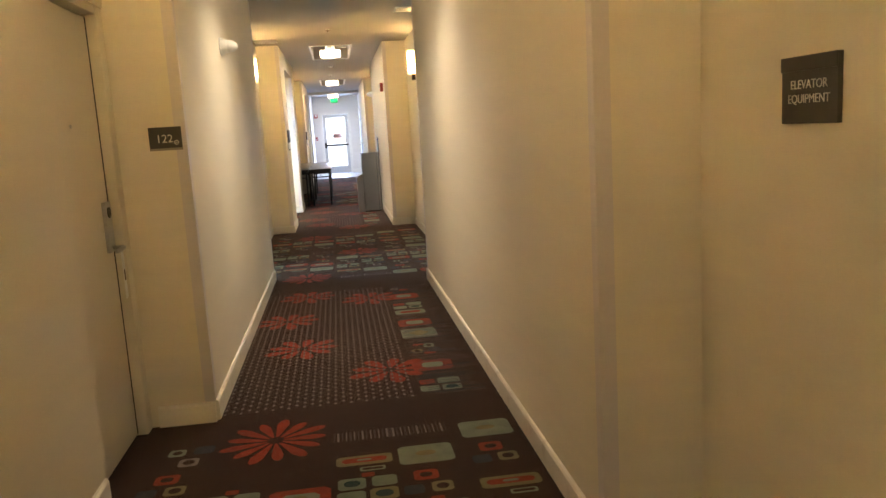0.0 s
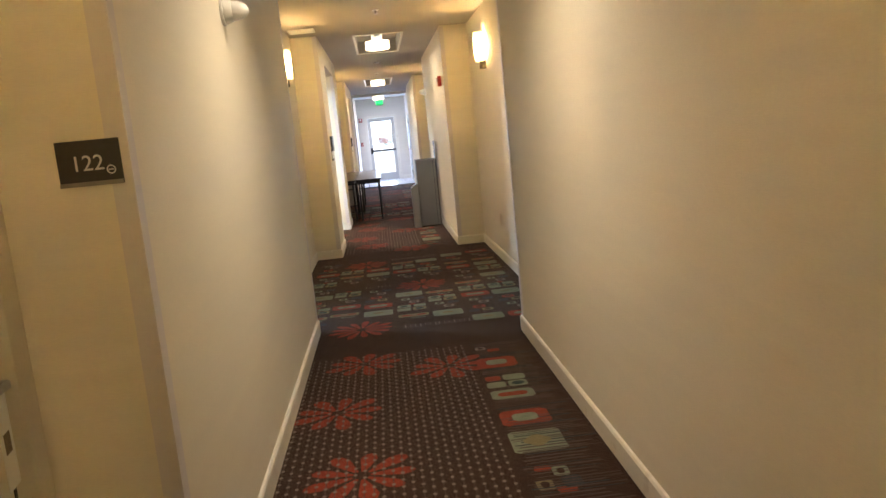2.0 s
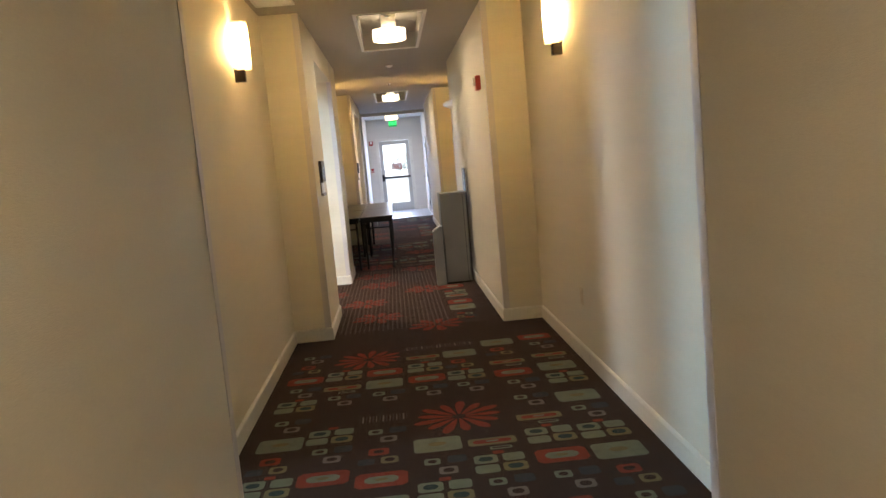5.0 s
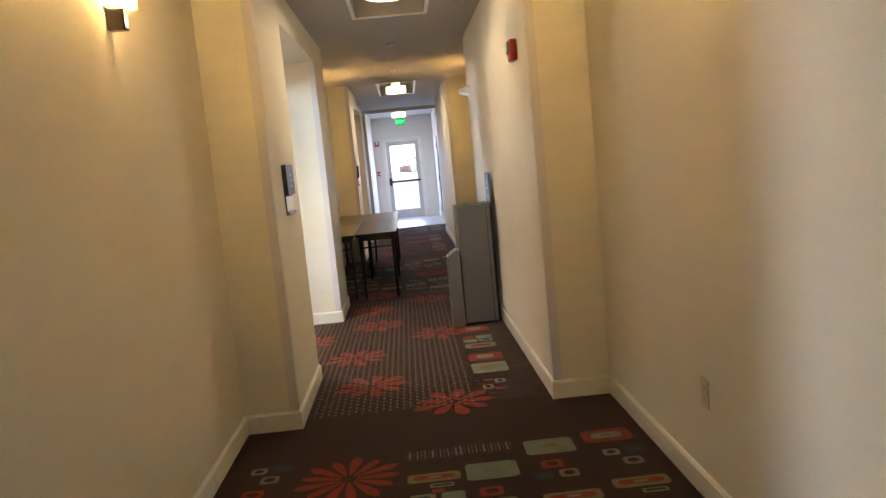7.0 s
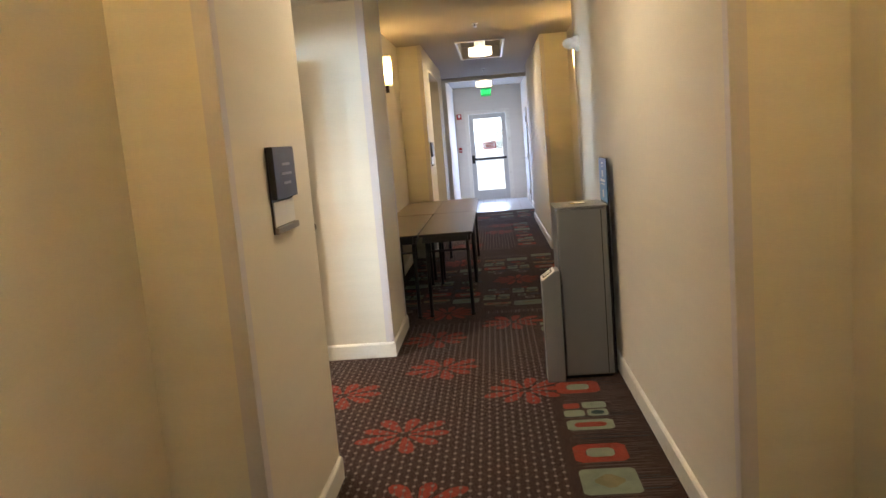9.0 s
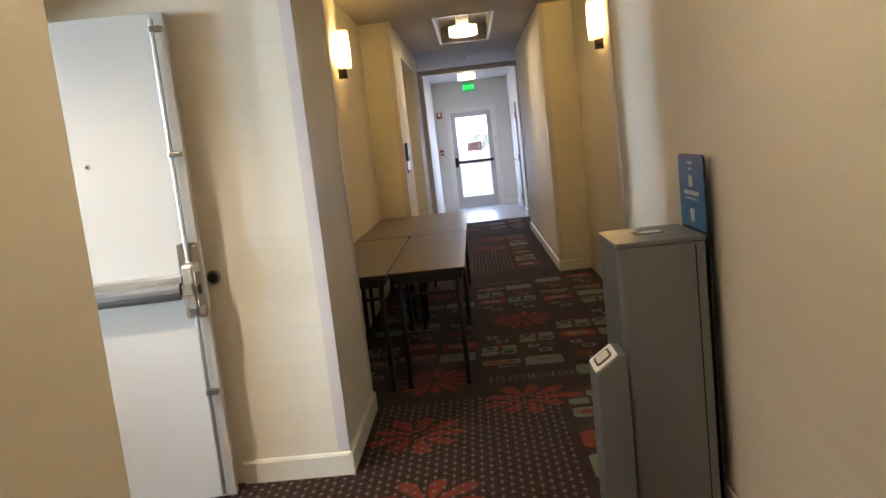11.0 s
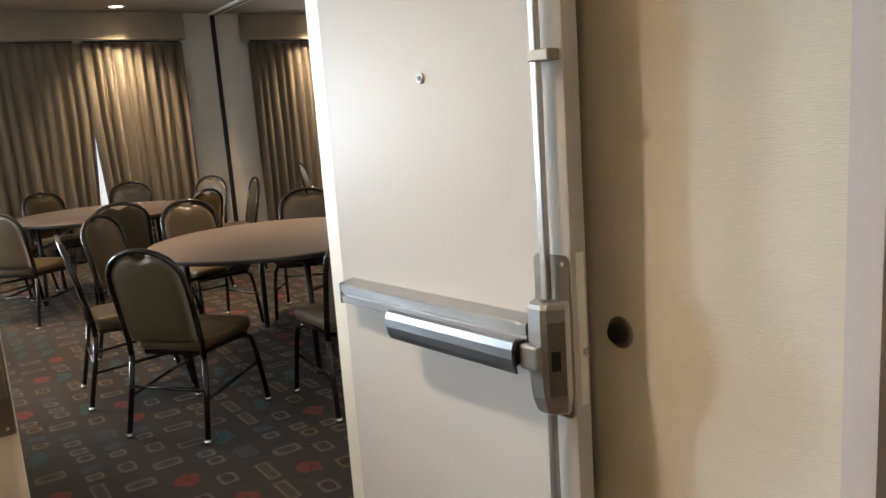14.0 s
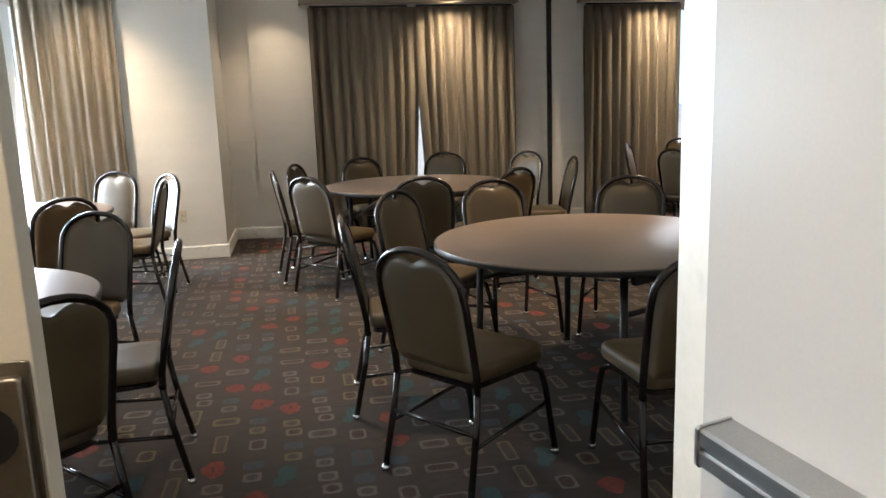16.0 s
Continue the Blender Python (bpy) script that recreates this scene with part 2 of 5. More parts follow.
def box(x0, x1, y0, y1, z0, z1, bevel=0.0, bm=None, seg=2):
    b = bmesh.new()
    r = bmesh.ops.create_cube(b, size=1.0)
    for v in r["verts"]:
        v.co = Vector(((x0 + x1) / 2 + v.co.x * (x1 - x0), (y0 + y1) / 2 + v.co.y * (y1 - y0), (z0 + z1) / 2 + v.co.z * (z1 - z0)))
    if bevel:
        bmesh.ops.bevel(b, geom=list(b.edges), offset=bevel, segments=seg, affect='EDGES', profile=0.5)
    if bm is None:
        return b
    join(bm, b)
    return bm


def join(bm, other, m=None):
    """Adds other's faces to bm, moved by m, and frees other."""
    if m is not None:
        bmesh.ops.transform(other, matrix=m, verts=other.verts)
    made = {}
    for v in other.verts:
        made[v] = bm.verts.new(v.co)
    for f in other.faces:
        n = bm.faces.new([made[v] for v in f.verts])
        n.material_index = f.material_index
    other.free()
    return bm


def cyl(r0, r1, z0, z1, n=24, m=None, bevel=0.0, bm=None):
    b = bmesh.new()
    bmesh.ops.create_cone(b, cap_ends=True, segments=n, radius1=r0, radius2=r1, depth=z1 - z0)
    bmesh.ops.translate(b, verts=b.verts, vec=(0, 0, (z0 + z1) / 2))
    if bevel:
        rim = [e for e in b.edges if len(e.link_faces) == 2 and any(len(f.verts) > 4 for f in e.link_faces)]
        bmesh.ops.bevel(b, geom=rim, offset=bevel, segments=2, affect='EDGES', profile=0.5)
    if m is not None:
        bmesh.ops.transform(b, matrix=m, verts=b.verts)
    if bm is None:
        return b
    return join(bm, b)


def tube(points, r, n=8, bm=None, flat=1.0):
    """A rod along points."""
    b = bmesh.new()
    pts = [Vector(p) for p in points]
    rings = []
    side = None
    for i, p in enumerate(pts):
        d = (pts[min(i + 1, len(pts) - 1)] - pts[max(i - 1, 0)]).normalized()
        if side is None:
            side = d.orthogonal().normalized()
        side = (side - d * side.dot(d)).normalized()
        up = d.cross(side)
        rings.append([b.verts.new(p + (side * math.cos(a) + up * math.sin(a) * flat) * r) for a in [2 * math.pi * k / n for k in range(n)]])
    for u, v in zip(rings, rings[1:]):
        for k in range(n):
            b.faces.new((u[k], u[(k + 1) % n], v[(k + 1) % n], v[k]))
    b.faces.new(rings[0][::-1])
    b.faces.new(rings[-1])
    if bm is None:
        return b
    return join(bm, b)


def outline(pts, z0, z1, bevel=0.0, bm=None):
    """A flat shape extruded from z0 to z1."""
    b = bmesh.new()
    f = b.faces.new([b.verts.new((x, y, z0)) for x, y in pts])
    r = bmesh.ops.extrude_face_region(b, geom=[f])
    bmesh.ops.translate(b, verts=[v for v in r["geom"] if isinstance(v, bmesh.types.BMVert)], vec=(0, 0, z1 - z0))
    if bevel:
        rim = [e for e in b.edges if abs(e.verts[0].co.z - e.verts[1].co.z) < 1e-6]
        bmesh.ops.bevel(b, geom=rim, offset=bevel, segments=3, affect='EDGES', profile=0.5)
    if bm is None:
        return b
    return join(bm, b)


def rounded(w, h, r, n=5, cx=0.0, cy=0.0):
    pts = []
    for sx, sy, a0 in ((1, 1, 0), (-1, 1, 90), (-1, -1, 180), (1, -1, 270)):
        for k in range(n + 1):
            a = radians(a0 + 90 * k / n)
            pts.append((cx + sx * (w / 2 - r) + r * math.cos(a), cy + sy * (h / 2 - r) + r * math.sin(a)))
    return pts


def words(name, text, size, place, mat, parent, label=""):
    c = bpy.data.curves.new(name, 'FONT')
    c.body, c.size, c.extrude, c.align_x, c.align_y = text, size, 0.0006, 'CENTER', 'CENTER'
    tmp = new(name, c)
    me = bpy.data.meshes.new_from_object(tmp)
    bpy.data.objects.remove(tmp)
    me.materials.clear()
    me.materials.append(mat)
    ob = new(name, me)
    ob.parent = parent
    ob.matrix_basis = place
    return tagged(ob, label=label)


# ---- corridor walls ----
def wall(name, x0, x1, y0, y1, z0=0.0, z1=CEIL, mat="wall", label="cream linen-textured wallcovering"):
    return setting(name, box(x0, x1, y0, y1, z0, z1), M[mat], label)


def base_x(x, y0, y1, side, h=BASE, m="trim"):
    """A baseboard on a wall that faces +x (side 1) or -x."""
    b = bmesh.new()
    prof = [(0, 0), (0.016, 0), (0.016, h - 0.014), (0.009, h - 0.003), (0.0, h)]
    ends = []
    for y in (y0, y1):
        ends.append([b.verts.new((x + side * p, y, z)) for p, z in prof])
    n = len(prof)
    for k in range(n):
        b.faces.new((ends[0][k], ends[0][(k + 1) % n], ends[1][(k + 1) % n], ends[1][k]))
    b.faces.new(ends[0])
    b.faces.new(ends[1][::-1])
    return setting("baseboard", b, M[m], "painted white wooden baseboard")


def base_y(y, x0, x1, side, h=BASE, m="trim"):
    b = bmesh.new()
    prof = [(0, 0), (0.016, 0), (0.016, h - 0.014), (0.009, h - 0.003), (0.0, h)]
    ends = []
    for x in (x0, x1):
        ends.append([b.verts.new((x, y + side * p, z)) for p, z in prof])
    n = len(prof)
    for k in range(n):
        b.faces.new((ends[0][k], ends[0][(k + 1) % n], ends[1][(k + 1) % n], ends[1][k]))
    b.faces.new(ends[0])
    b.faces.new(ends[1][::-1])
    return setting("baseboard", b, M[m], "painted white wooden baseboard")


def corner_guard(x, y, sx, sy):
    """An angle strip round the corner at x, y, whose faces look to sx and sy."""
    w, t = 0.05, 0.004
    e = 0.0012
    b = box(min(x + sx * e, x + sx * t), max(x + sx * e, x + sx * t), min(y + sy * t, y - sy * w), max(y + sy * t, y - sy * w), BASE + 0.002, CEIL - 0.01)
    x0, x1 = sorted((x - sx * w, x + sx * e * 0.9))
    y0, y1 = sorted((y + sy * e, y + sy * t))
    box(x0, x1, y0, y1, BASE + 0.002, CEIL - 0.01, bm=b)
    return setting("trim", b, M["guard"], "pale vinyl corner guard strip")


D122_0, D122_1 = 3.44, 4.155
# left side
wall("wall_left_1", -1.0, AL, -3.6, D122_0)
# Unseen backing, added to keep outside light from leaking round the door.
wall("light_stop_122", -1.08, -1.002, D122_0 - 0.1, 4.36, 0, 2.2)
wall("wall_left_2", -1.0, AL, D122_0, 4.255, 2.10, CEIL)
wall("wall_left_3", -1.0, XL, 4.255, 8.12)
DW0, DW1 = 8.24, 9.12        # open doorway
wall("wall_left_4", -1.0, AL, DW1, 11.92)
wall("wall_left_15", -1.0, AL, 8.12, DW0)
wall("wall_left_16", -1.0, AL, DW0, DW1, 2.10, CEIL)
wall("wall_left_17", ROOM_NEAR, -1.0, DW1, DW1 + 0.12)
# Unseen stub, added to narrow the daylight that crosses the passage.
wall("light_stop_passage", ROOM_NEAR, -1.81, 8.86, DW1)
wall("wall_left_18", ROOM_NEAR, -1.0, DW0 - 0.12, DW0)
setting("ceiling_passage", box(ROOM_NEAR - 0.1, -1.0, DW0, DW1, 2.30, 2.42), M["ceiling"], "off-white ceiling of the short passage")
setting("floor_passage", box(ROOM_NEAR - 0.03, -1.93, DW0, DW1, -0.12, -0.001), M["carpet"], "dark brown carpet of the passage")
wall("wall_left_5", ROOM_NEAR, XL, 11.92, RECESS0)
wall("wall_left_6", ROOM_NEAR + 0.12, XL, RECESS0, RECESS1, RECESS_TOP, CEIL)
wall("wall_left_7", ROOM_NEAR, XL, RECESS1, 15.79)
wall("wall_left_8", -1.0, AL, 15.79, 19.62)
wall("wall_left_9", -1.0, XL, 19.62, 20.65)
wall("wall_left_10", -1.0, XL, 20.65, 22.6, RECESS_TOP, CEIL)
wall("wall_left_11", -1.0, XL, 22.6, 23.5)
wall("wall_left_12", -1.12, -1.0, 20.5, 22.75, 0, RECESS_TOP)
wall("wall_left_13", -1.0, AL, 23.5, 25.35)
wall("wall_left_14", -1.0, -0.5, 25.35, 28.4, mat="room_wall")
# right side
wall("wall_right_1", AR, 1.55, -3.6, 2.585)
wall("wall_right_2", XR, 1.55, 2.585, 7.54)
wall("wall_right_3", AR, 1.55, 7.54, 11.96)
wall("wall_right_4", XR, 1.55, 11.96, 15.89)
wall("wall_right_5", AR, 1.55, 15.89, 19.61)
wall("wall_right_6", XR, 1.55, 19.61, 23.5)
wall("wall_right_7", AR, 1.55, 23.5, 25.35)
wall("wall_right_8", 1.14, 1.55, 25.35, 28.4, mat="room_wall")
wall("wall_back", -1.0, 1.55, -3.75, -3.6)
GX0, GX1 = -0.16, 0.725
wall("wall_end_1", -1.0, GX0 - 0.06, 28.4, 28.55, mat="room_wall")
wall("wall_end_2", GX1 + 0.06, 1.55, 28.4, 28.55, mat="room_wall")
wall("wall_end_3", GX0 - 0.06, GX1 + 0.06, 28.4, 28.55, 2.15, CEIL, mat="room_wall")

for y0, y1, x in ((-3.6, D122_0 - 0.01, AL), (4.255 + 0.016, 8.136, XL), (DW1 + 0.062, 11.904, AL), (11.904, RECESS0, XL), (RECESS1 - 0.016, 15.806, XL), (15.806, 19.604, AL), (19.604, 20.65, XL), (22.6, 23.516, XL), (23.516, 25.35, AL), (25.35, 28.4, -0.5)):
    base_x(x, y0, y1, 1)
for y0, y1, x in ((-3.6, 2.569, AR), (2.569, 7.556, XR), (7.556, 11.944, AR), (11.944, 15.906, XR), (15.906, 19.594, AR), (19.594, 23.516, XR), (23.516, 25.35, AR), (25.35, 28.4, 1.14)):
    base_x(x, y0, y1, -1)
for y, x0, x1, s in ((4.255, AL + 0.03, XL, -1), (8.12, AL, XL, 1), (11.92, AL, XL, -1), (RECESS0, -1.78, XL, 1), (RECESS1, -1.0 + 0.02, XL, -1), (15.79, AL, XL, 1), (19.62, AL, XL, -1), (23.5, AL, XL, 1), (25.35, AL, -0.5, -1),
                     (2.585, XR, AR, -1), (7.54, XR, AR, 1), (11.96, XR, AR, -1), (15.89, XR, AR, 1), (19.61, XR, AR, -1), (23.5, XR, AR, 1), (25.35, 1.14, AR, -1), (28.4, -0.5, GX0 - 0.12, -1), (28.4, GX1 + 0.12, 1.14, -1)):
    base_y(y, x0, x1, s)
for x, y, sx, sy in ((XL, 4.255, 1, -1), (XL, 8.12, 1, 1), (XL, 11.92, 1, -1), (XL, RECESS1, 1, -1), (XL, 15.79, 1, 1), (XL, 19.62, 1, -1), (XR, 2.585, -1, -1), (XR, 7.54, -1, 1), (XR, 11.96, -1, -1), (XR, 15.89, -1, 1), (XR, 19.61, -1, -1)):
    corner_guard(x, y, sx, sy)

# ceiling with raised trays
TX0, TX1, TL, TZ = -0.01, 0.575, 1.05, 2.93
cb = bmesh.new()
y = -3.6
for c in TRAYS:
    box(-1.0, 1.55, y, c - TL, CEIL, CEIL + 0.25, bm=cb)
    box(-1.0, TX0, c - TL, c + TL, CEIL, CEIL + 0.25, bm=cb)
    box(TX1, 1.55, c - TL, c + TL, CEIL, CEIL + 0.25, bm=cb)
    box(TX0, TX1, c - TL, c + TL, TZ, CEIL + 0.25, bm=cb)
    y = c + TL
box(-1.0, 1.55, y, 28.55, CEIL, CEIL + 0.25, bm=cb)
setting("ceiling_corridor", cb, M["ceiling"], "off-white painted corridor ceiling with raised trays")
setting("ceiling_beam", box(-1.0, 1.55, 25.28, 25.40, 2.68, CEIL - 0.003), M["wall"], "shallow cream lintel before the end door")
for c in TRAYS:
    tb = bmesh.new()
    w = 0.03
    for x0, x1, y0, y1 in ((TX0 - w, TX0, c - TL - w, c + TL + w), (TX1, TX1 + w, c - TL - w, c + TL + w), (TX0, TX1, c - TL - w, c - TL), (TX0, TX1, c + TL, c + TL + w)):
        box(x0, x1, y0, y1, CEIL - 0.012, CEIL - 0.001, bm=tb)
    setting("trim", tb, M["trim"], "narrow white moulding round the ceiling tray")

# floors
setting("floor", box(-1.93, 1.55, -3.75, 25.35, -0.12, 0.0), M["carpet"], "dark brown patterned corridor carpet")
TILE_FLOOR = setting("floor_vestibule", box(-1.0, 1.55, 25.35, 28.55, -0.12, -0.006), M["carpet_grey"], "grey tiled floor before the end door")
setting("trim", box(-0.5, 1.14, 25.335, 25.365, -0.003, 0.006, 0.002), M["steel"], "metal strip between carpet and tile")

# ---- meeting room shell ----
setting("floor_room", box(-9.85, ROOM_NEAR - 0.03, 4.4, 23.2, -0.12, 0.0), M["room_carpet"], "brown-grey patterned meeting room carpet")
ROOM_TRAYS = ((-8.45, -3.3, 5.6, 16.66), (-8.45, -3.3, 17.82, 22.2))
RISE = 0.18
rc = bmesh.new()
TX = ROOM_TRAYS[0][:2]
box(-9.85, TX[0], 4.4, 23.2, ROOM_CEIL, ROOM_CEIL + 0.33, bm=rc)
box(TX[1], ROOM_NEAR, 4.4, 23.2, ROOM_CEIL, ROOM_CEIL + 0.33, bm=rc)
for y0, y1 in ((4.4, 5.6), (16.66, 17.82), (22.2, 23.2)):
    box(TX[0], TX[1], y0, y1, ROOM_CEIL, ROOM_CEIL + 0.33, bm=rc)
for x0, x1, y0, y1 in ROOM_TRAYS:
    box(x0, x1, y0, y1, ROOM_CEIL + RISE, ROOM_CEIL + 0.33, bm=rc)
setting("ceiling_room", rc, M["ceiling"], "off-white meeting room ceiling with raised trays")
RL = "pale textured meeting room wallcovering"
wall("wall_room_1", ROOM_NEAR - 0.1, ROOM_NEAR, 4.4, DW0, 0, ROOM_CEIL, "room_wall", RL)
wall("wall_room_16", ROOM_NEAR - 0.1, ROOM_NEAR, DW1, 13.16, 0, ROOM_CEIL, "room_wall", RL)
wall("wall_room_17", ROOM_NEAR - 0.1, ROOM_NEAR, DW0, DW1, 2.30, ROOM_CEIL, "room_wall", RL)
wall("wall_room_2", ROOM_NEAR - 0.1, ROOM_NEAR, 14.876, 23.2, 0, ROOM_CEIL, "room_wall", RL)
wall("wall_room_3", ROOM_NEAR - 0.1, ROOM_NEAR + 0.12, RECESS0, RECESS1, 2.19, ROOM_CEIL, "room_wall", RL)
wall("wall_room_4", -9.85, ROOM_NEAR, 4.25, 4.4, 0, ROOM_CEIL, "room_wall", RL)
wall("wall_room_5", -9.85, ROOM_NEAR, 23.2, 23.35, 0, ROOM_CEIL, "room_wall", RL)
# far wall, with two windows
W1, W2 = (14.55, 16.55), (17.85, 19.85)
wall("wall_room_6", -9.85, ROOM_FAR, 13.77, W1[0], 0, ROOM_CEIL, "room_wall", RL)
wall("wall_room_7", -9.85, ROOM_FAR, W1[1], W2[0], 0, ROOM_CEIL, "room_wall", RL)
wall("wall_room_8", -9.85, ROOM_FAR, W2[1], 23.2, 0, ROOM_CEIL, "room_wall", RL)
for a, b in (W1, W2):
    wall("wall_room_9", -9.85, ROOM_FAR, a, b, 0, 0.55, "room_wall", RL)
    wall("wall_room_10", -9.85, ROOM_FAR, a, b, 2.5, ROOM_CEIL, "room_wall", RL)
wall("wall_room_11", -9.85, ROOM_FAR - 0.06, 13.46, 13.77, 0, ROOM_CEIL, "room_wall", RL)
# projecting bay with the side window
SW = (4.8, 12.2)
wall("wall_room_12", -9.85, -8.68, SW[1], 13.46, 0, ROOM_CEIL, "room_wall", RL)
wall("wall_room_13", -8.88, -8.68, 4.4, SW[0], 0, ROOM_CEIL, "room_wall", RL)
wall("wall_room_14", -8.88, -8.68, SW[0], SW[1], 0, 0.4, "room_wall", RL)
wall("wall_room_15", -8.88, -8.68, SW[0], SW[1], 2.5, ROOM_CEIL, "room_wall", RL)
for y0, y1, x in ((13.77, W1[1] + 0.3, ROOM_FAR), (16.85, 23.2, ROOM_FAR), (13.476, 13.77, ROOM_FAR - 0.06), (4.4, 13.476, -8.68)):
    base_x(x, y0, y1, 1, 0.13)
base_y(13.46, ROOM_FAR - 0.05, -8.68, 1, 0.13)

# ---- doors ----
def steel_rod(u, z0, z1, parent, name):
    return part(name, box(u - 0.008, u + 0.008, -0.030, -0.014, z0, z1, 0.003), M["steel"], parent, smooth=False)


LEAF = 0.768


def along_u(profile, u0, u1):
    """A bar on the leaf: a profile of (stand-off, height) drawn out from u0 to u1."""
    b = bmesh.new()
    ends = [[b.verts.new((u, -n, z)) for n, z in profile] for u in (u0, u1)]
    k = len(profile)
    for i in range(k):
        b.faces.new((ends[0][i], ends[0][(i + 1) % k], ends[1][(i + 1) % k], ends[1][i]))
    b.faces.new(ends[0])
    b.faces.new(ends[1][::-1])
    return b


def up_z(rings):
    """A housing on the leaf: rings of (height, [(u, stand-off), ...]) joined from the foot up."""
    b = bmesh.new()
    made = [[b.verts.new((u, -n, z)) for u, n in pts] for z, pts in rings]
    k = len(made[0])
    for lo, hi in zip(made, made[1:]):
        for i in range(k):
            b.faces.new((lo[i], lo[(i + 1) % k], hi[(i + 1) % k], hi[i]))
    b.faces.new(made[0])
    b.faces.new(made[-1][::-1])
    return b


door = setting("door_1", box(-0.028, LEAF, 0, 0.045, 0.008, 2.13, 0.002), M["door"], "white painted door leaf standing open with panic hardware")
door.matrix_world = pose(-1.747, 14.735, 0, 0, 0, 6.5)
bar = part("panic_bar", along_u([(0.001, 0.980), (0.047, 0.980), (0.050, 0.983), (0.050, 1.000), (0.0465, 1.0025), (0.0465, 1.0075), (0.050, 1.010), (0.050, 1.027), (0.046, 1.031), (0.001, 1.036)], 0.034, 0.688), M["steel"], door, "brushed steel panic bar")
part("push_pad", along_u([(0.0505, 1.000), (0.076, 1.005), (0.085, 1.000), (0.090, 0.985), (0.090, 0.966), (0.086, 0.948), (0.079, 0.934), (0.075, 0.934), (0.078, 0.950), (0.0505, 0.962)], 0.275, 0.684), M["pad_steel"], bar, "brushed steel push pad, coloured dark like its reflections")
part("pad_end", along_u([(0.0505, 0.962), (0.0505, 0.999), (0.078, 1.001), (0.085, 0.980), (0.080, 0.952)], 0.6845, 0.6880), M["black"], bar, "open dark end of the pad")
part("end_cap", along_u([(0.001, 0.978), (0.049, 0.978), (0.052, 0.982), (0.052, 1.029), (0.048, 1.033), (0.001, 1.038)], 0.028, 0.0335), M["steel"], bar)
part("neck", box(0.6885, 0.735, -0.074, -0.001, 0.946, 0.996, 0.005), M["steel"], bar, "short steel neck of the bar")
pl = outline(rounded(0.090, 0.332, 0.014, 4), 0, 0.004, 0.0012)
bmesh.ops.transform(pl, matrix=pose(0.720, 0, 1.000, 90), verts=pl.verts)
plate = part("latch_plate", pl, M["dark_steel"], door, "satin steel back plate")
CASE = [(0.690, 0.0045), (0.692, 0.046), (0.699, 0.056), (0.733, 0.058), (0.744, 0.052), (0.763, 0.018), (0.764, 0.0045)]
part("latch_body", up_z([(z, [(u + du * (0.727 - u), 0.0045 + (n - 0.0045) * q) for u, n in CASE]) for z, q, du in ((0.846, 0.55, 0.30), (0.852, 0.72, 0.14), (0.885, 0.92, 0.0), (0.94, 1.0, 0.0), (0.995, 1.0, 0.0), (1.066, 0.98, 0.0), (1.074, 0.90, 0.04), (1.078, 0.74, 0.10))]), M["steel"], door, "tapered brushed steel latch housing")
part("latch_cover", up_z([(z, [(0.744, 0.0525), (0.749, 0.0555), (0.7665, 0.024), (0.7635, 0.0185)]) for z in (0.892, 0.90, 1.03, 1.04)]), M["dark_steel"], door, "raised cover on the housing")
part("cover_window", up_z([(z, [(0.7520, 0.0505), (0.7535, 0.0515), (0.7625, 0.0350), (0.7610, 0.0340)]) for z in (0.945, 0.985)]), M["black"], door)
for zz in (0.848, 1.150):
    sb = cyl(0.005, 0.005, 0, 0.003, 10, pose(0.751, -0.004, zz, 90))
    part("screw", sb, M["chrome"], plate)
steel_rod(0.722, 1.079, 2.10, door, "upper_rod")
steel_rod(0.722, 0.03, 0.845, door, "lower_rod")
for zz in (1.543, 0.50, 2.06):
    cbm = box(0.710, 0.762, -0.034, -0.0005, zz - 0.011, zz + 0.011, 0.003)
    part("rod_clip", cbm, M["dark_steel"], door, "small steel rod guide")
pv = cyl(0.013, 0.011, 0, 0.006, 18, pose(0.364, 0, 1.53, 90), 0.002)
peep = part("peephole", pv, M["steel"], door, "round steel door viewer", True)
part("lens", cyl(0.006, 0.006, 0, 0.0075, 12, pose(0.364, 0, 1.53, 90)), M["black"], peep)
part("edge_strip", box(LEAF + 0.0005, LEAF + 0.004, 0.012, 0.034, 0.86, 1.17, 0.001), M["white"], door, "pale strike plate on the door edge")
part("latch_bolt", box(LEAF + 0.0045, LEAF + 0.014, 0.018, 0.028, 0.965, 0.98, 0.002), M["chrome"], door)

leaf2 = setting("door_2", box(-1.800, -1.755, 13.175, 13.918, 0.008, 2.13, 0.002), M["beige_door"], "cream painted door leaf standing closed with card lock")


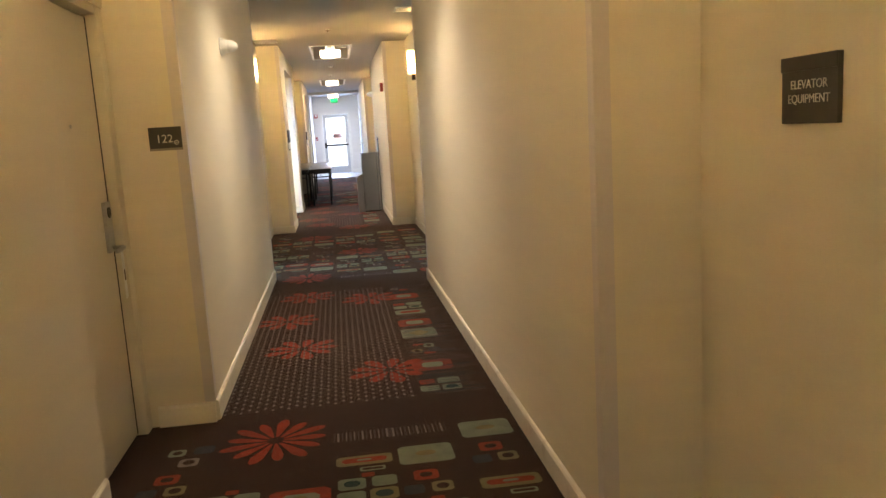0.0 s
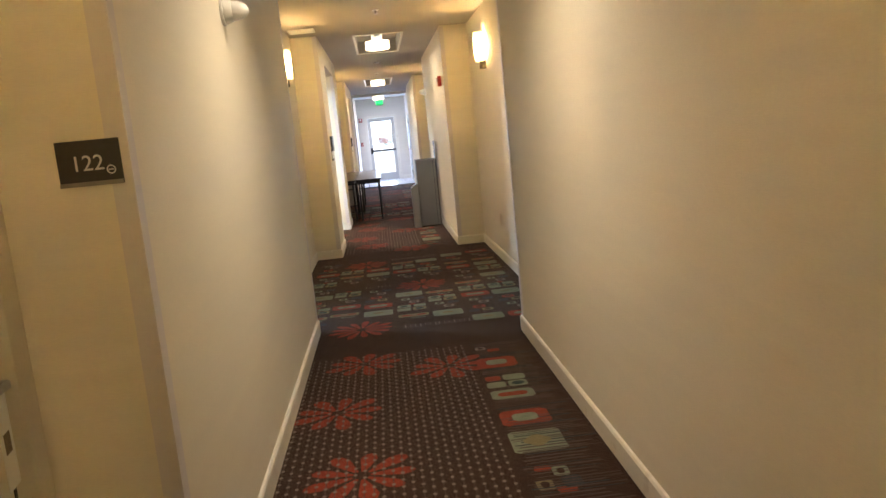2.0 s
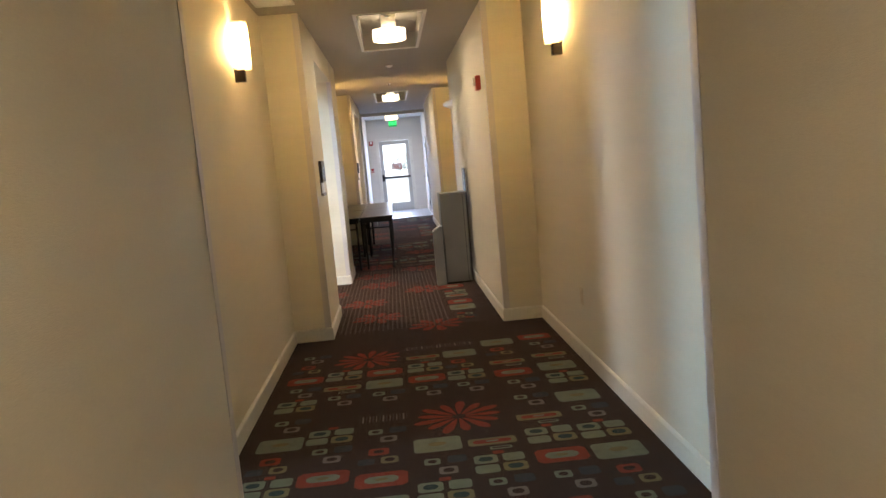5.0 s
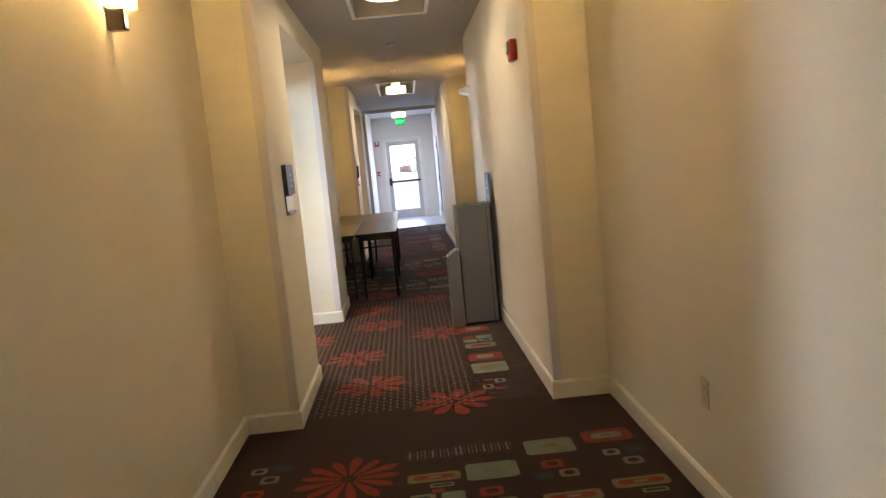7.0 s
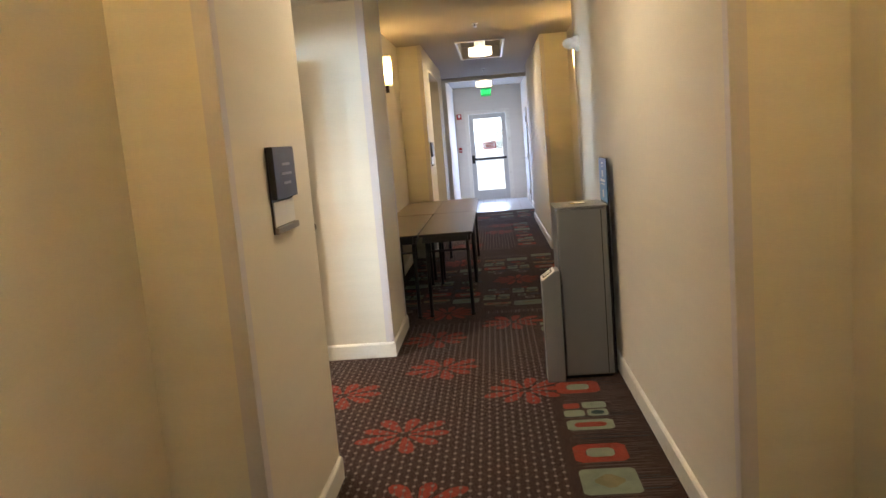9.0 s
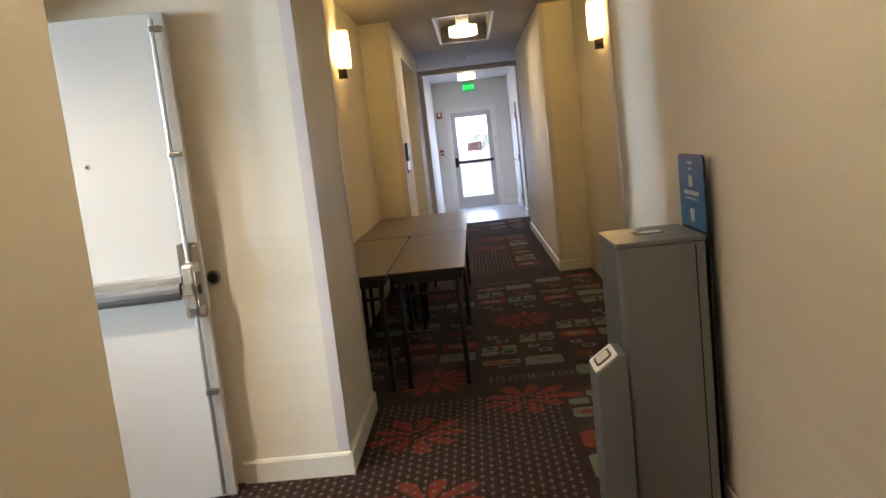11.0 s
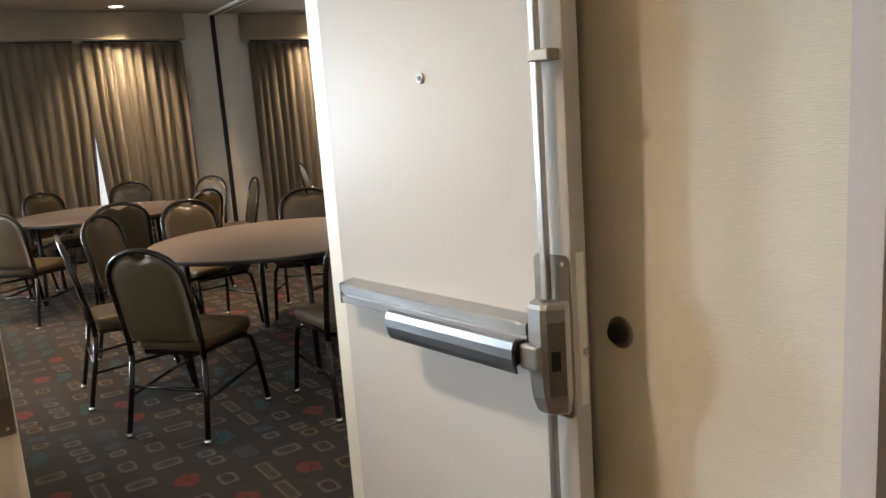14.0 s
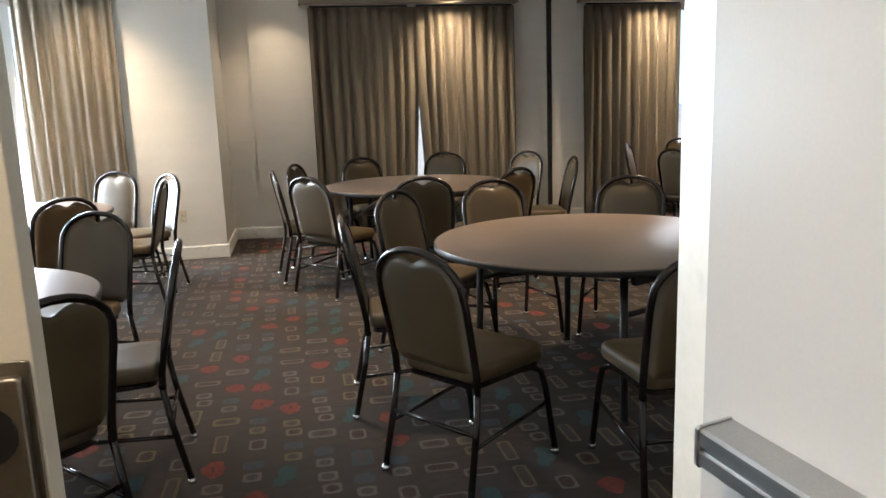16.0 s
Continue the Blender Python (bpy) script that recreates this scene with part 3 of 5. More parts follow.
def card_lock(parent, x, y, z, side_y):
    """A card-reader escutcheon with a lever on a face that looks to +x; the lever points along side_y."""
    b = outline(rounded(0.102, 0.342, 0.004, 3), 0, 0.005, 0.0015)
    bmesh.ops.transform(b, matrix=pose(x, y, z, 90, 0, 90), verts=b.verts)
    back = part("lock_plate", b, M["dark_steel"], parent, "satin nickel lock plate")
    b = outline(rounded(0.090, 0.245, 0.008, 4), 0.005, 0.022, 0.004)
    bmesh.ops.transform(b, matrix=pose(x, y, z + 0.035, 90, 0, 90), verts=b.verts)
    part("lock_body", b, M["dark_steel"], back, "raised satin nickel lock case")
    part("card_reader", cyl(0.035, 0.035, 0.02, 0.0245, 36, pose(x, y + 0.002, z + 0.095, 90, 0, 90), 0.001), M["black"], back, "round black card reader window")
    hub = cyl(0.014, 0.013, 0.02, 0.052, 20, pose(x, y + 0.012, z - 0.028, 90, 0, 90), 0.002)
    part("lever_hub", hub, M["steel"], back, "", True)
    pts = [(x + 0.045, y + 0.014, z - 0.028), (x + 0.052, y + side_y * 0.02, z - 0.028), (x + 0.052, y + side_y * 0.06, z - 0.031), (x + 0.050, y + side_y * 0.095, z - 0.036), (x + 0.034, y + side_y * 0.112, z - 0.038)]
    part("lever_handle", tube(pts, 0.011, 10, flat=0.6), M["steel"], back, "brushed steel lever handle", True)
    for sy in (-0.035, 0.035):
        part("screw", cyl(0.004, 0.004, 0.004, 0.008, 8, pose(x, y + sy, z - 0.155, 90, 0, 90)), M["chrome"], back)
    return back


card_lock(leaf2, -1.755, 13.864, 1.012, -1)

# frames round both leaves
fb = bmesh.new()
box(ROOM_NEAR - 0.11, -1.745, RECESS0 + 0.001, 13.171, 0, 2.14, 0.003, bm=fb)
box(-1.935, -1.80, 14.775, RECESS1 - 0.001, 0, 2.14, 0.003, bm=fb)
box(ROOM_NEAR - 0.11, -1.745, RECESS0 + 0.001, RECESS1 - 0.001, 2.141, 2.189, 0.003, bm=fb)
setting("door_frame", fb, M["trim"], "cream painted metal frame of the double door")
setting("trim", box(ROOM_NEAR - 0.03, -1.76, 13.171, 14.745, 0.0005, 0.006, 0.002), M["steel"], "low metal threshold between two carpets")

bump_stop = thing("wall_bumper", -0.985, RECESS1, 0.985, 0, "round brown rubber door bumper on the wall", "door stop")
part("base", cyl(0.034, 0.032, 0, 0.006, 28, pose(0, 0, 0, 90), 0.002), M["dark_steel"], bump_stop, "", True)
part("pad", cyl(0.024, 0.020, 0.006, 0.022, 24, pose(0, 0, 0, 90), 0.004), M["black"], bump_stop, "dark rubber pad", True)

# guest room door
d122 = setting("door_3", box(-0.90, -0.855, D122_0, D122_1, 0.01, 2.05, 0.002), M["beige_door"], "cream painted guest room door standing closed")
fb = bmesh.new()
box(-0.95, AL - 0.008, D122_1 + 0.011, 4.254, 0, 2.10, 0.004, bm=fb)
box(-0.95, AL - 0.012, D122_0, D122_1 + 0.011, 2.062, 2.10, 0.004, bm=fb)
setting("door_frame", fb, M["beige_door"], "cream painted metal guest room door frame")
part("seal", box(-0.860, -0.853, D122_1 + 0.001, D122_1 + 0.0105, 0.012, 2.05), M["black"], d122, "dark rubber seal along the door edge")
b = outline(rounded(0.085, 0.24, 0.004, 3), 0, 0.018, 0.003)
bmesh.ops.transform(b, matrix=pose(-0.855, 4.09, 1.075, 90, 0, 90), verts=b.verts)
lk = part("lock_plate", b, M["steel"], d122, "brushed steel lock plate")
part("card_reader", cyl(0.026, 0.026, 0.018, 0.021, 24, pose(-0.855, 4.09, 1.145, 90, 0, 90)), M["black"], lk, "black card reader window")
part("lever_handle", tube([(-0.84, 4.095, 0.975), (-0.79, 4.095, 0.975), (-0.785, 4.08, 0.975), (-0.785, 4.01, 0.973), (-0.79, 3.98, 0.972)], 0.010, 10), M["steel"], lk, "brushed steel lever handle", True)
part("peephole", cyl(0.008, 0.008, 0, 0.004, 12, pose(-0.855, 3.77, 1.545, 90, 0, 90)), M["steel"], d122)
tag = thing("door_tag", -0.785, 4.035, 0.975, 8, "white paper door hanger on the lever", "door hanger")
part("card", box(-0.001, 0.001, -0.038, 0.038, -0.235, -0.012, 0.0005), M["white"], tag)
part("print", box(0.0011, 0.0016, -0.02, 0.02, -0.15, -0.10), M["carpet_grey"], tag, "grey printed lines")

# doorway that stands open in the next alcove
fb = bmesh.new()
for y0, y1 in ((DW0 - 0.06, DW0 + 0.022), (DW1 - 0.022, DW1 + 0.06)):
    box(AL + 0.001, AL + 0.014, y0, y1, 0, 2.16, 0.004, bm=fb)
box(AL + 0.001, AL + 0.0135, DW0 + 0.0225, DW1 - 0.0225, 2.078, 2.16, 0.004, bm=fb)
for y0, y1 in ((DW0 + 0.0005, DW0 + 0.022), (DW1 - 0.022, DW1 - 0.0005)):
    box(-0.93, AL + 0.0005, y0, y1, 0, 2.078, 0.003, bm=fb)
box(-0.93, AL + 0.0005, DW0 + 0.0225, DW1 - 0.0225, 2.078, 2.0995, 0.003, bm=fb)
setting("door_frame", fb, M["beige_door"], "cream painted frame of the open passage door")
od = setting("door_8", box(-1.80, -0.945, DW1 - 0.075, DW1 - 0.030, 0.01, 2.07, 0.002), M["beige_door"], "cream painted door leaf standing open in the passage")
for zz in (0.25, 1.08, 1.85):
    part("hinge", box(-0.944, -0.86, DW1 - 0.027, DW1 - 0.0225, zz - 0.055, zz + 0.055, 0.001), M["dark_steel"], od, "satin steel hinge leaf")

# second double door further on, closed
for k, (a, b_) in enumerate(((20.72, 21.615), (21.625, 22.53))):
    dd = setting("door_%d" % (4 + k), box(-0.998, -0.955, a, b_, 0.01, 2.13, 0.002), M["beige_door"], "cream painted closed meeting room door")
    part("lever_handle", tube([(-0.955, 21.57 if k == 0 else 21.67, 1.0), (-0.90, 21.57 if k == 0 else 21.67, 1.0), (-0.895, 21.47 if k == 0 else 21.77, 1.0)], 0.009, 8), M["steel"], dd, "", True)
# side door of the vestibule
sd = setting("door_6", box(1.112, 1.1385, 26.2, 27.15, 0.01, 2.1, 0.002), M["door"], "white painted closed side door")
for zz in (0.3, 1.05, 1.85):
    part("hinge", cyl(0.010, 0.010, zz - 0.06, zz + 0.06, 8, pose(1.107, 26.2, 0)), M["dark_steel"], sd)
part("lever_handle", tube([(1.112, 27.05, 1.0), (1.06, 27.05, 1.0), (1.055, 26.95, 1.0)], 0.010, 8), M["steel"], sd, "", True)

# glazed end door
gd = setting("door_7", box(GX0, GX0 + 0.105, 28.42, 28.465, 0.012, 2.10, 0.002), M["door"], "white painted glazed exit door, closed")
part("stile", box(GX1 - 0.105, GX1, 28.42, 28.465, 0.012, 2.10, 0.002), M["door"], gd)
part("bottom_rail", box(GX0 + 0.106, GX1 - 0.106, 28.42, 28.465, 0.012, 0.25, 0.002), M["door"], gd)
part("top_rail", box(GX0 + 0.106, GX1 - 0.106, 28.42, 28.465, 1.985, 2.10, 0.002), M["door"], gd)
part("middle_bead", box(GX0 + 0.106, GX1 - 0.106, 28.425, 28.46, 0.975, 1.0, 0.002), M["door"], gd)
for z0, z1 in ((0.252, 0.973), (1.002, 1.983)):
    pane = part("pane", box(GX0 + 0.106, GX1 - 0.106, 28.438, 28.446, z0, z1), M["glass"], gd, "clear door glass")
    pane.visible_shadow = False
pb = part("panic_bar", box(GX0 + 0.02, GX1 - 0.03, 28.35, 28.385, 0.995, 1.045, 0.006), M["black"], gd, "black panic bar")
part("latch_body", box(GX0 + 0.012, GX0 + 0.085, 28.345, 28.4195, 0.92, 1.12, 0.01), M["black"], gd)
part("end_bracket", box(GX1 - 0.08, GX1 - 0.03, 28.35, 28.4195, 0.99, 1.05, 0.006), M["black"], gd)
fb = bmesh.new()
box(GX0 - 0.10, GX0 - 0.004, 28.375, 28.50, 0, 2.15, 0.004, bm=fb)
box(GX1 + 0.004, GX1 + 0.10, 28.375, 28.50, 0, 2.15, 0.004, bm=fb)
box(GX0 - 0.10, GX1 + 0.10, 28.374, 28.50, 2.104, 2.19, 0.004, bm=fb)
setting("door_frame", fb, M["trim"], "white painted exit door frame")
notice = thing("door_notice", 0.298, 28.436, 1.335, 0, "red and white printed notice on the door glass", "sign")
part("card", box(-0.155, 0.155, -0.002, 0.0, -0.085, 0.085), M["red"], notice)
part("panel", box(-0.13, 0.13, -0.0035, -0.0025, -0.062, 0.062), M["white"], notice, "pale panel of the notice")
for zz in (-0.035, 0.0, 0.035):
    part("line", box(-0.10, 0.10, -0.0050, -0.0040, zz - 0.010, zz + 0.010), M["red"], notice, "red printed line")

# ---- wall signs and small fittings ----
s122 = thing("room_sign", -0.574, 4.255, 1.474, 0, "dark brown room number plate with pale digits", "sign")
part("plate", box(-0.078, 0.078, -0.010, 0, -0.057, 0.057, 0.002), M["plate"], s122)
part("ledge", box(-0.078, 0.078, -0.013, -0.0105, -0.057, -0.046, 0.001), M["dark_steel"], s122, "thin metal edge strip")
words("number", "122", 0.055, pose(-0.004, -0.0105, -0.002, 90), M["letter"], s122, "pale raised digits")
ring = tube([(0.052 + 0.010 * math.cos(a), -0.011, -0.020 + 0.010 * math.sin(a)) for a in [k * math.pi / 6 for k in range(13)]], 0.0018, 5)
part("symbol", ring, M["letter"], s122, "small round pale symbol")
part("symbol_bar", box(0.046, 0.058, -0.0118, -0.0105, -0.0215, -0.0185), M["letter"], s122)

eq = thing("equipment_sign", AR, 2.02, 1.49, -90, "dark brown plate lettered for the elevator equipment room", "sign")
part("plate", box(-0.11, 0.11, -0.012, 0, -0.08, 0.08, 0.002), M["plate"], eq)
part("ledge", box(-0.11, 0.11, -0.016, -0.0125, 0.045, 0.080, 0.002), M["plate"], eq, "rounded upper band")
words("upper_line", "ELEVATOR", 0.030, pose(0, -0.0125, 0.012, 90), M["letter"], eq, "pale raised capitals")
words("lower_line", "EQUIPMENT", 0.030, pose(0, -0.0125, -0.022, 90), M["letter"], eq, "pale raised capitals")


def door_sign(y, z):
    s = thing("meeting_room_sign", XL, y, z, 90, "dark sign with a white card slot beneath", "sign", "meeting room signs")
    part("backing", box(-0.145, 0.145, -0.006, 0, -0.16, 0.155, 0.001), M["plate"], s)
    b = outline([(-0.145, 0.155), (0.135, 0.155), (0.145, 0.145), (0.145, -0.035), (-0.145, -0.035)], 0, 0.022, 0.003)
    bmesh.ops.transform(b, matrix=pose(0, -0.0065, 0, 90), verts=b.verts)
    part("face", b, M["plate"], s, "dark bowed sign face")
    part("card", box(-0.137, 0.137, -0.010, -0.0065, -0.135, -0.045), M["white"], s, "blank white card in the slot")
    part("lip", box(-0.145, 0.145, -0.022, -0.0065, -0.16, -0.138, 0.002), M["dark_steel"], s, "metal lip of the card slot")
    for k, w in enumerate((0.11, 0.14, 0.10)):
        part("lettering", box(-w / 2 + 0.01, w / 2 + 0.01, -0.0300, -0.0290, 0.085 - 0.035 * k, 0.095 - 0.035 * k), M["dark_steel"], s, "faint raised lettering")
    return s


door_sign(12.47, 1.385)
door_sign(19.95, 1.36)


def horn(x, y, z, turn, red=False):
    h = thing("fire_alarm" if red else "alarm_strobe", x, y, z, turn, "red wall-mounted fire alarm with white strobe lens" if red else "white domed alarm strobe on the wall", "alarm", "alarms")
    if red:
        part("body", box(-0.06, 0.06, -0.045, 0, -0.065, 0.065, 0.008), M["red"], h)
        part("lens", box(-0.03, 0.03, -0.062, -0.0455, -0.02, 0.05, 0.006), M["white"], h, "white strobe lens")
    else:
        part("back_plate", cyl(0.062, 0.062, 0, 0.014, 28, pose(0, 0, 0, 90), 0.003), M["white"], h, "", True)
        part("collar", cyl(0.056, 0.045, 0.014, 0.05, 28, pose(0, 0, 0, 90), 0.003), M["white"], h, "", True)
        d = bmesh.new()
        bmesh.ops.create_uvsphere(d, u_segments=20, v_segments=10, radius=0.043)
        bmesh.ops.scale(d, vec=(1, 1.5, 1), verts=d.verts)
        bmesh.ops.translate(d, vec=(0, -0.055, 0), verts=d.verts)
        part("dome", d, M["white"], h, "translucent white dome", True)
    return h


horn(XL, 5.82, 2.08, 90)
horn(XR, 15.58, 2.16, -90)
horn(XR, 12.39, 2.11, -90, True)
horn(-0.39, 28.4, 2.07, 0, True)
pull = thing("pull_station", -0.415, 28.4, 1.27, 0, "small red fire alarm pull station", "alarm")
part("body", box(-0.04, 0.04, -0.04, 0, -0.06, 0.06, 0.006), M["red"], pull)
part("pull_handle", box(-0.03, 0.03, -0.05, -0.0405, -0.02, 0.0, 0.003), M["white"], pull, "white pull bar")


def outlet(x, y, z, turn):
    o = thing("wall_outlet", x, y, z, turn, "ivory plastic power outlet on the wall", "outlet", "wall outlets")
    part("cover", box(-0.036, 0.036, -0.006, 0, -0.06, 0.06, 0.003), M["ivory"], o)
    for zz in (-0.025, 0.025):
        part("socket", cyl(0.016, 0.016, 0.0055, 0.0085, 16, pose(0, 0, zz, 90)), M["ivory"], o, "", True)
    return o


outlet(AR, 10.47, 0.455, -90)
outlet(AR, 18.15, 0.46, -90)
outlet(-8.68, 13.06, 0.43, 90)

ex = thing("exit_sign", 0.305, 28.395, 2.607, 0, "green illuminated exit sign above the end door", "exit sign")
part("housing", box(-0.125, 0.125, -0.035, 0, -0.10, 0.10, 0.006), M["white"], ex)
part("face", box(-0.118, 0.118, -0.038, -0.0355, -0.093, 0.093), M["exit_body"], ex, "dark green glowing face")
words("lettering", "EXIT", 0.125, pose(0, -0.0392, 0.0, 90), M["exit"], ex, "glowing green capitals")


# ---- lamps ----
sn = M["shade"].node_tree
sco = sn.nodes.new("ShaderNodeTexCoord")
sxyz = sn.nodes.new("ShaderNodeSeparateXYZ")
sn.links.new(sco.outputs["Object"], sxyz.inputs[0])
sm = sn.nodes.new("ShaderNodeMath")
sm.operation = 'SUBTRACT'
sm.inputs[1].default_value = 0.015
sn.links.new(sxyz.outputs[2], sm.inputs[0])
sa = sn.nodes.new("ShaderNodeMath")
sa.operation = 'ABSOLUTE'
sn.links.new(sm.outputs[0], sa.inputs[0])
sr = sn.nodes.new("ShaderNodeMapRange")
sr.interpolation_type = 'SMOOTHSTEP'
sr.inputs[1].default_value, sr.inputs[2].default_value = 0.02, 0.15
sr.inputs[3].default_value, sr.inputs[4].default_value = 16.0, 0.7
sn.links.new(sa.outputs[0], sr.inputs[0])
sn.links.new(sr.outputs[0], sn.nodes["Principled BSDF"].inputs["Emission Strength"])
def sconce(x, y, side):
    s = thing("wall_sconce", x, y, 2.30, 90 * side, "cream half-tube wall sconce on a dark bracket, lit", "wall lamp", "corridor sconces")
    # shade: bowed open tube standing off the wall
    b = bmesh.new()
    pts = [(-0.062, -0.008), (-0.062, -0.075), (-0.050, -0.098), (-0.025, -0.110), (0.025, -0.110), (0.050, -0.098), (0.062, -0.075), (0.062, -0.008)]
    lo = [b.verts.new((u, v, -0.135)) for u, v in pts]
    hi = [b.verts.new((u, v, 0.165)) for u, v in pts]
    for k in range(len(pts) - 1):
        b.faces.new((lo[k], lo[k + 1], hi[k + 1], hi[k]))
    bmesh.ops.solidify(b, geom=list(b.faces), thickness=0.003)
    part("shade", b, M["shade"], s, "glowing cream shade")
    part("bracket", box(-0.024, 0.024, -0.070, -0.001, -0.218, -0.137, 0.004), M["bronze"], s, "dark bronze bracket")
    part("wall_plate", box(-0.030, 0.030, -0.006, 0.0, -0.15, 0.10, 0.002), M["bronze"], s)
    for zz in (-0.132, 0.160):
        part("rim", box(-0.063, 0.063, -0.012, -0.007, zz - 0.004, zz + 0.004), M["bronze"], s)
    return s


SCONCE_W, DRUM_W, DOWN_W = 5.0, 8.0, 112.0
for x, y, side in SCONCES:
    sconce(x, y, side)
    lamp("sconce_bulb", 'POINT', pose(x + side * 0.055, y, 2.33), SCONCE_W * (0.62 if y > 15 else 0.8 if y > 10 else 1.0), WARM, radius=0.025)


def drum_light(y, z, z_top):
    d = thing("ceiling_light", 0.275, y, z, 0, "round glowing glass drum light with metal bands", "ceiling light", "corridor ceiling lights")
    b = cyl(0.165, 0.165, -0.075, 0.035, 40, bevel=0.012)
    part("diffuser", b, M["drum"], d, "lit frosted glass drum", True)
    for zz in (-0.066, 0.032):
        rb = tube([(0.168 * math.cos(a), 0.168 * math.sin(a), zz) for a in [k * math.pi / 20 for k in range(41)]], 0.004, 6)
        part("band", rb, M["steel"], d, "", True)
    for k in range(4):
        a = math.pi / 4 + k * math.pi / 2
        part("strap", box(-0.006, 0.006, -0.002, 0.004, -0.068, 0.034, bm=None), M["steel"], d).matrix_basis = pose(0.167 * math.cos(a), 0.167 * math.sin(a), 0, 0, 0, math.degrees(a) - 90)
    part("canopy", cyl(0.075, 0.075, 0.036, z_top - z - 0.001, 24), M["trim"], d, "", True)
    return d


for y in TRAYS:
    drum_light(y, 2.755, TZ)
    lamp("drum_bulb", 'AREA', look((0.275, y, 2.675), (0.285, y, 0)), DRUM_W * {-2.05: 1.6, 5.60: 0.88, 13.25: 1.0, 20.75: 1.3}[y], SOFT, size=0.28, spread=130 if y < 10 else 175)
drum_light(26.2, 2.68, CEIL)
lamp("drum_bulb", 'AREA', look((0.275, 26.2, 2.60), (0.285, 26.2, 0)), DRUM_W * 0.8, SOFT, size=0.28)


def sprinkler(x, y):
    s = thing("sprinkler", x, y, CEIL, 0, "small brass ceiling sprinkler head", "sprinkler", "sprinklers")
    part("escutcheon", cyl(0.032, 0.036, -0.006, 0, 20), M["white"], s, "", True)
    part("stem", cyl(0.008, 0.010, -0.035, -0.006, 10), M["dark_steel"], s)
    part("deflector", cyl(0.020, 0.020, -0.040, -0.036, 14), M["steel"], s)


for x, y in ((0.26, 10.37), (0.25, 18.2), (0.29, 23.7)):
    sprinkler(x, y)


def detector(x, y):
    s = thing("smoke_detector", x, y, CEIL, 0, "small white ceiling smoke detector", "smoke detector", "smoke detectors")
    part("base", cyl(0.045, 0.05, -0.012, 0, 24), M["white"], s, "", True)
    part("cap", cyl(0.028, 0.040, -0.026, -0.0125, 24, None, 0.004), M["white"], s, "", True)


for x, y in ((0.265, 12.24), (0.265, 15.84)):
    detector(x, y)


def vent(x, y, w, l, dark):
    v = thing("ceiling_vent", x, y, CEIL, 0, "dark slotted ceiling return grille" if dark else "white louvred ceiling vent", "vent")
    fbm = bmesh.new()
    for x0, x1, y0, y1 in ((-w / 2, w / 2, -l / 2, -l / 2 + 0.02), (-w / 2, w / 2, l / 2 - 0.02, l / 2), (-w / 2, -w / 2 + 0.02, -l / 2 + 0.02, l / 2 - 0.02), (w / 2 - 0.02, w / 2, -l / 2 + 0.02, l / 2 - 0.02)):
        box(x0, x1, y0, y1, -0.012, -0.0005, bm=fbm)
    part("frame", fbm, M["white"], v)
    part("backing", box(-w / 2 + 0.02, w / 2 - 0.02, -l / 2 + 0.02, l / 2 - 0.02, -0.003, -0.0005), M["black"] if dark else M["trim"], v)
    n = int((l - 0.04) / 0.022)
    for k in range(n):
        yy = -l / 2 + 0.031 + k * 0.022
        part("slat", box(-w / 2 + 0.02, w / 2 - 0.02, yy - 0.005, yy + 0.005, -0.010, -0.0035), M["white"] if not dark else M["dark_steel"], v)


vent(1.12, 8.95, 0.25, 0.30, True)
vent(-0.60, 11.4, 0.30, 0.30, False)

# ---- wipes dispenser with litter box ----
ki = thing("wipes_dispenser", 0.834, 14.375, 0, 0, "silver metal wipes dispenser cabinet with blue placard", "dispenser")
kb = outline(rounded(0.304, 0.36, 0.018, 4), 0.02, 1.045, 0.004)
part("cabinet", kb, M["kiosk"], ki, "silver powder-coated cabinet")
part("lid", outline(rounded(0.311, 0.367, 0.018, 4), 1.046, 1.062, 0.004), M["kiosk"], ki, "flat cabinet lid")
part("plinth", box(-0.144, 0.144, -0.165, 0.165, 0, 0.0195), M["black"], ki)
part("seam", box(0.113, 0.118, -0.1815, -0.1803, 0.03, 1.035), M["black"], ki)
slot = part("slot", outline(rounded(0.105, 0.075, 0.010, 3, 0.0, 0.02), 1.0622, 1.0645, 0.0005), M["black"], ki, "black dispensing slot")
part("wipe", box(-0.02, 0.045, -0.005, 0.035, 1.0647, 1.067, 0.0005), M["white"], slot, "white wipe label")
part("yellow_label", box(-0.04, -0.005, -0.005, 0.02, 1.0647, 1.066), material("yellow_label", (0.7, 0.5, 0.05), 0.5, bump=0), slot, "yellow round label")
bx = bmesh.new()
prof = [(-0.262, 0.0), (-0.262, 0.63), (-0.181, 0.69), (-0.1535, 0.69), (-0.1535, 0.0)]
a_ = [bx.verts.new((u, -0.235, z)) for u, z in prof]
b_ = [bx.verts.new((u, -0.075, z)) for u, z in prof]
for k in range(len(prof)):
    bx.faces.new((a_[k], a_[(k + 1) % 5], b_[(k + 1) % 5], b_[k]))
bx.faces.new(a_)
bx.faces.new(b_[::-1])
bmesh.ops.bevel(bx, geom=list(bx.edges), offset=0.006, segments=2, affect='EDGES', profile=0.5)
lit = part("litter_box", bx, M["kiosk"], ki, "small silver litter box with sloped top")
sl = Matrix.Translation((-0.2215, -0.155, 0.6615)) @ Euler((0, -math.atan2(0.06, 0.085), 0)).to_matrix().to_4x4()
b = outline(rounded(0.098, 0.150, 0.010, 4), 0, 0.003, 0.001)
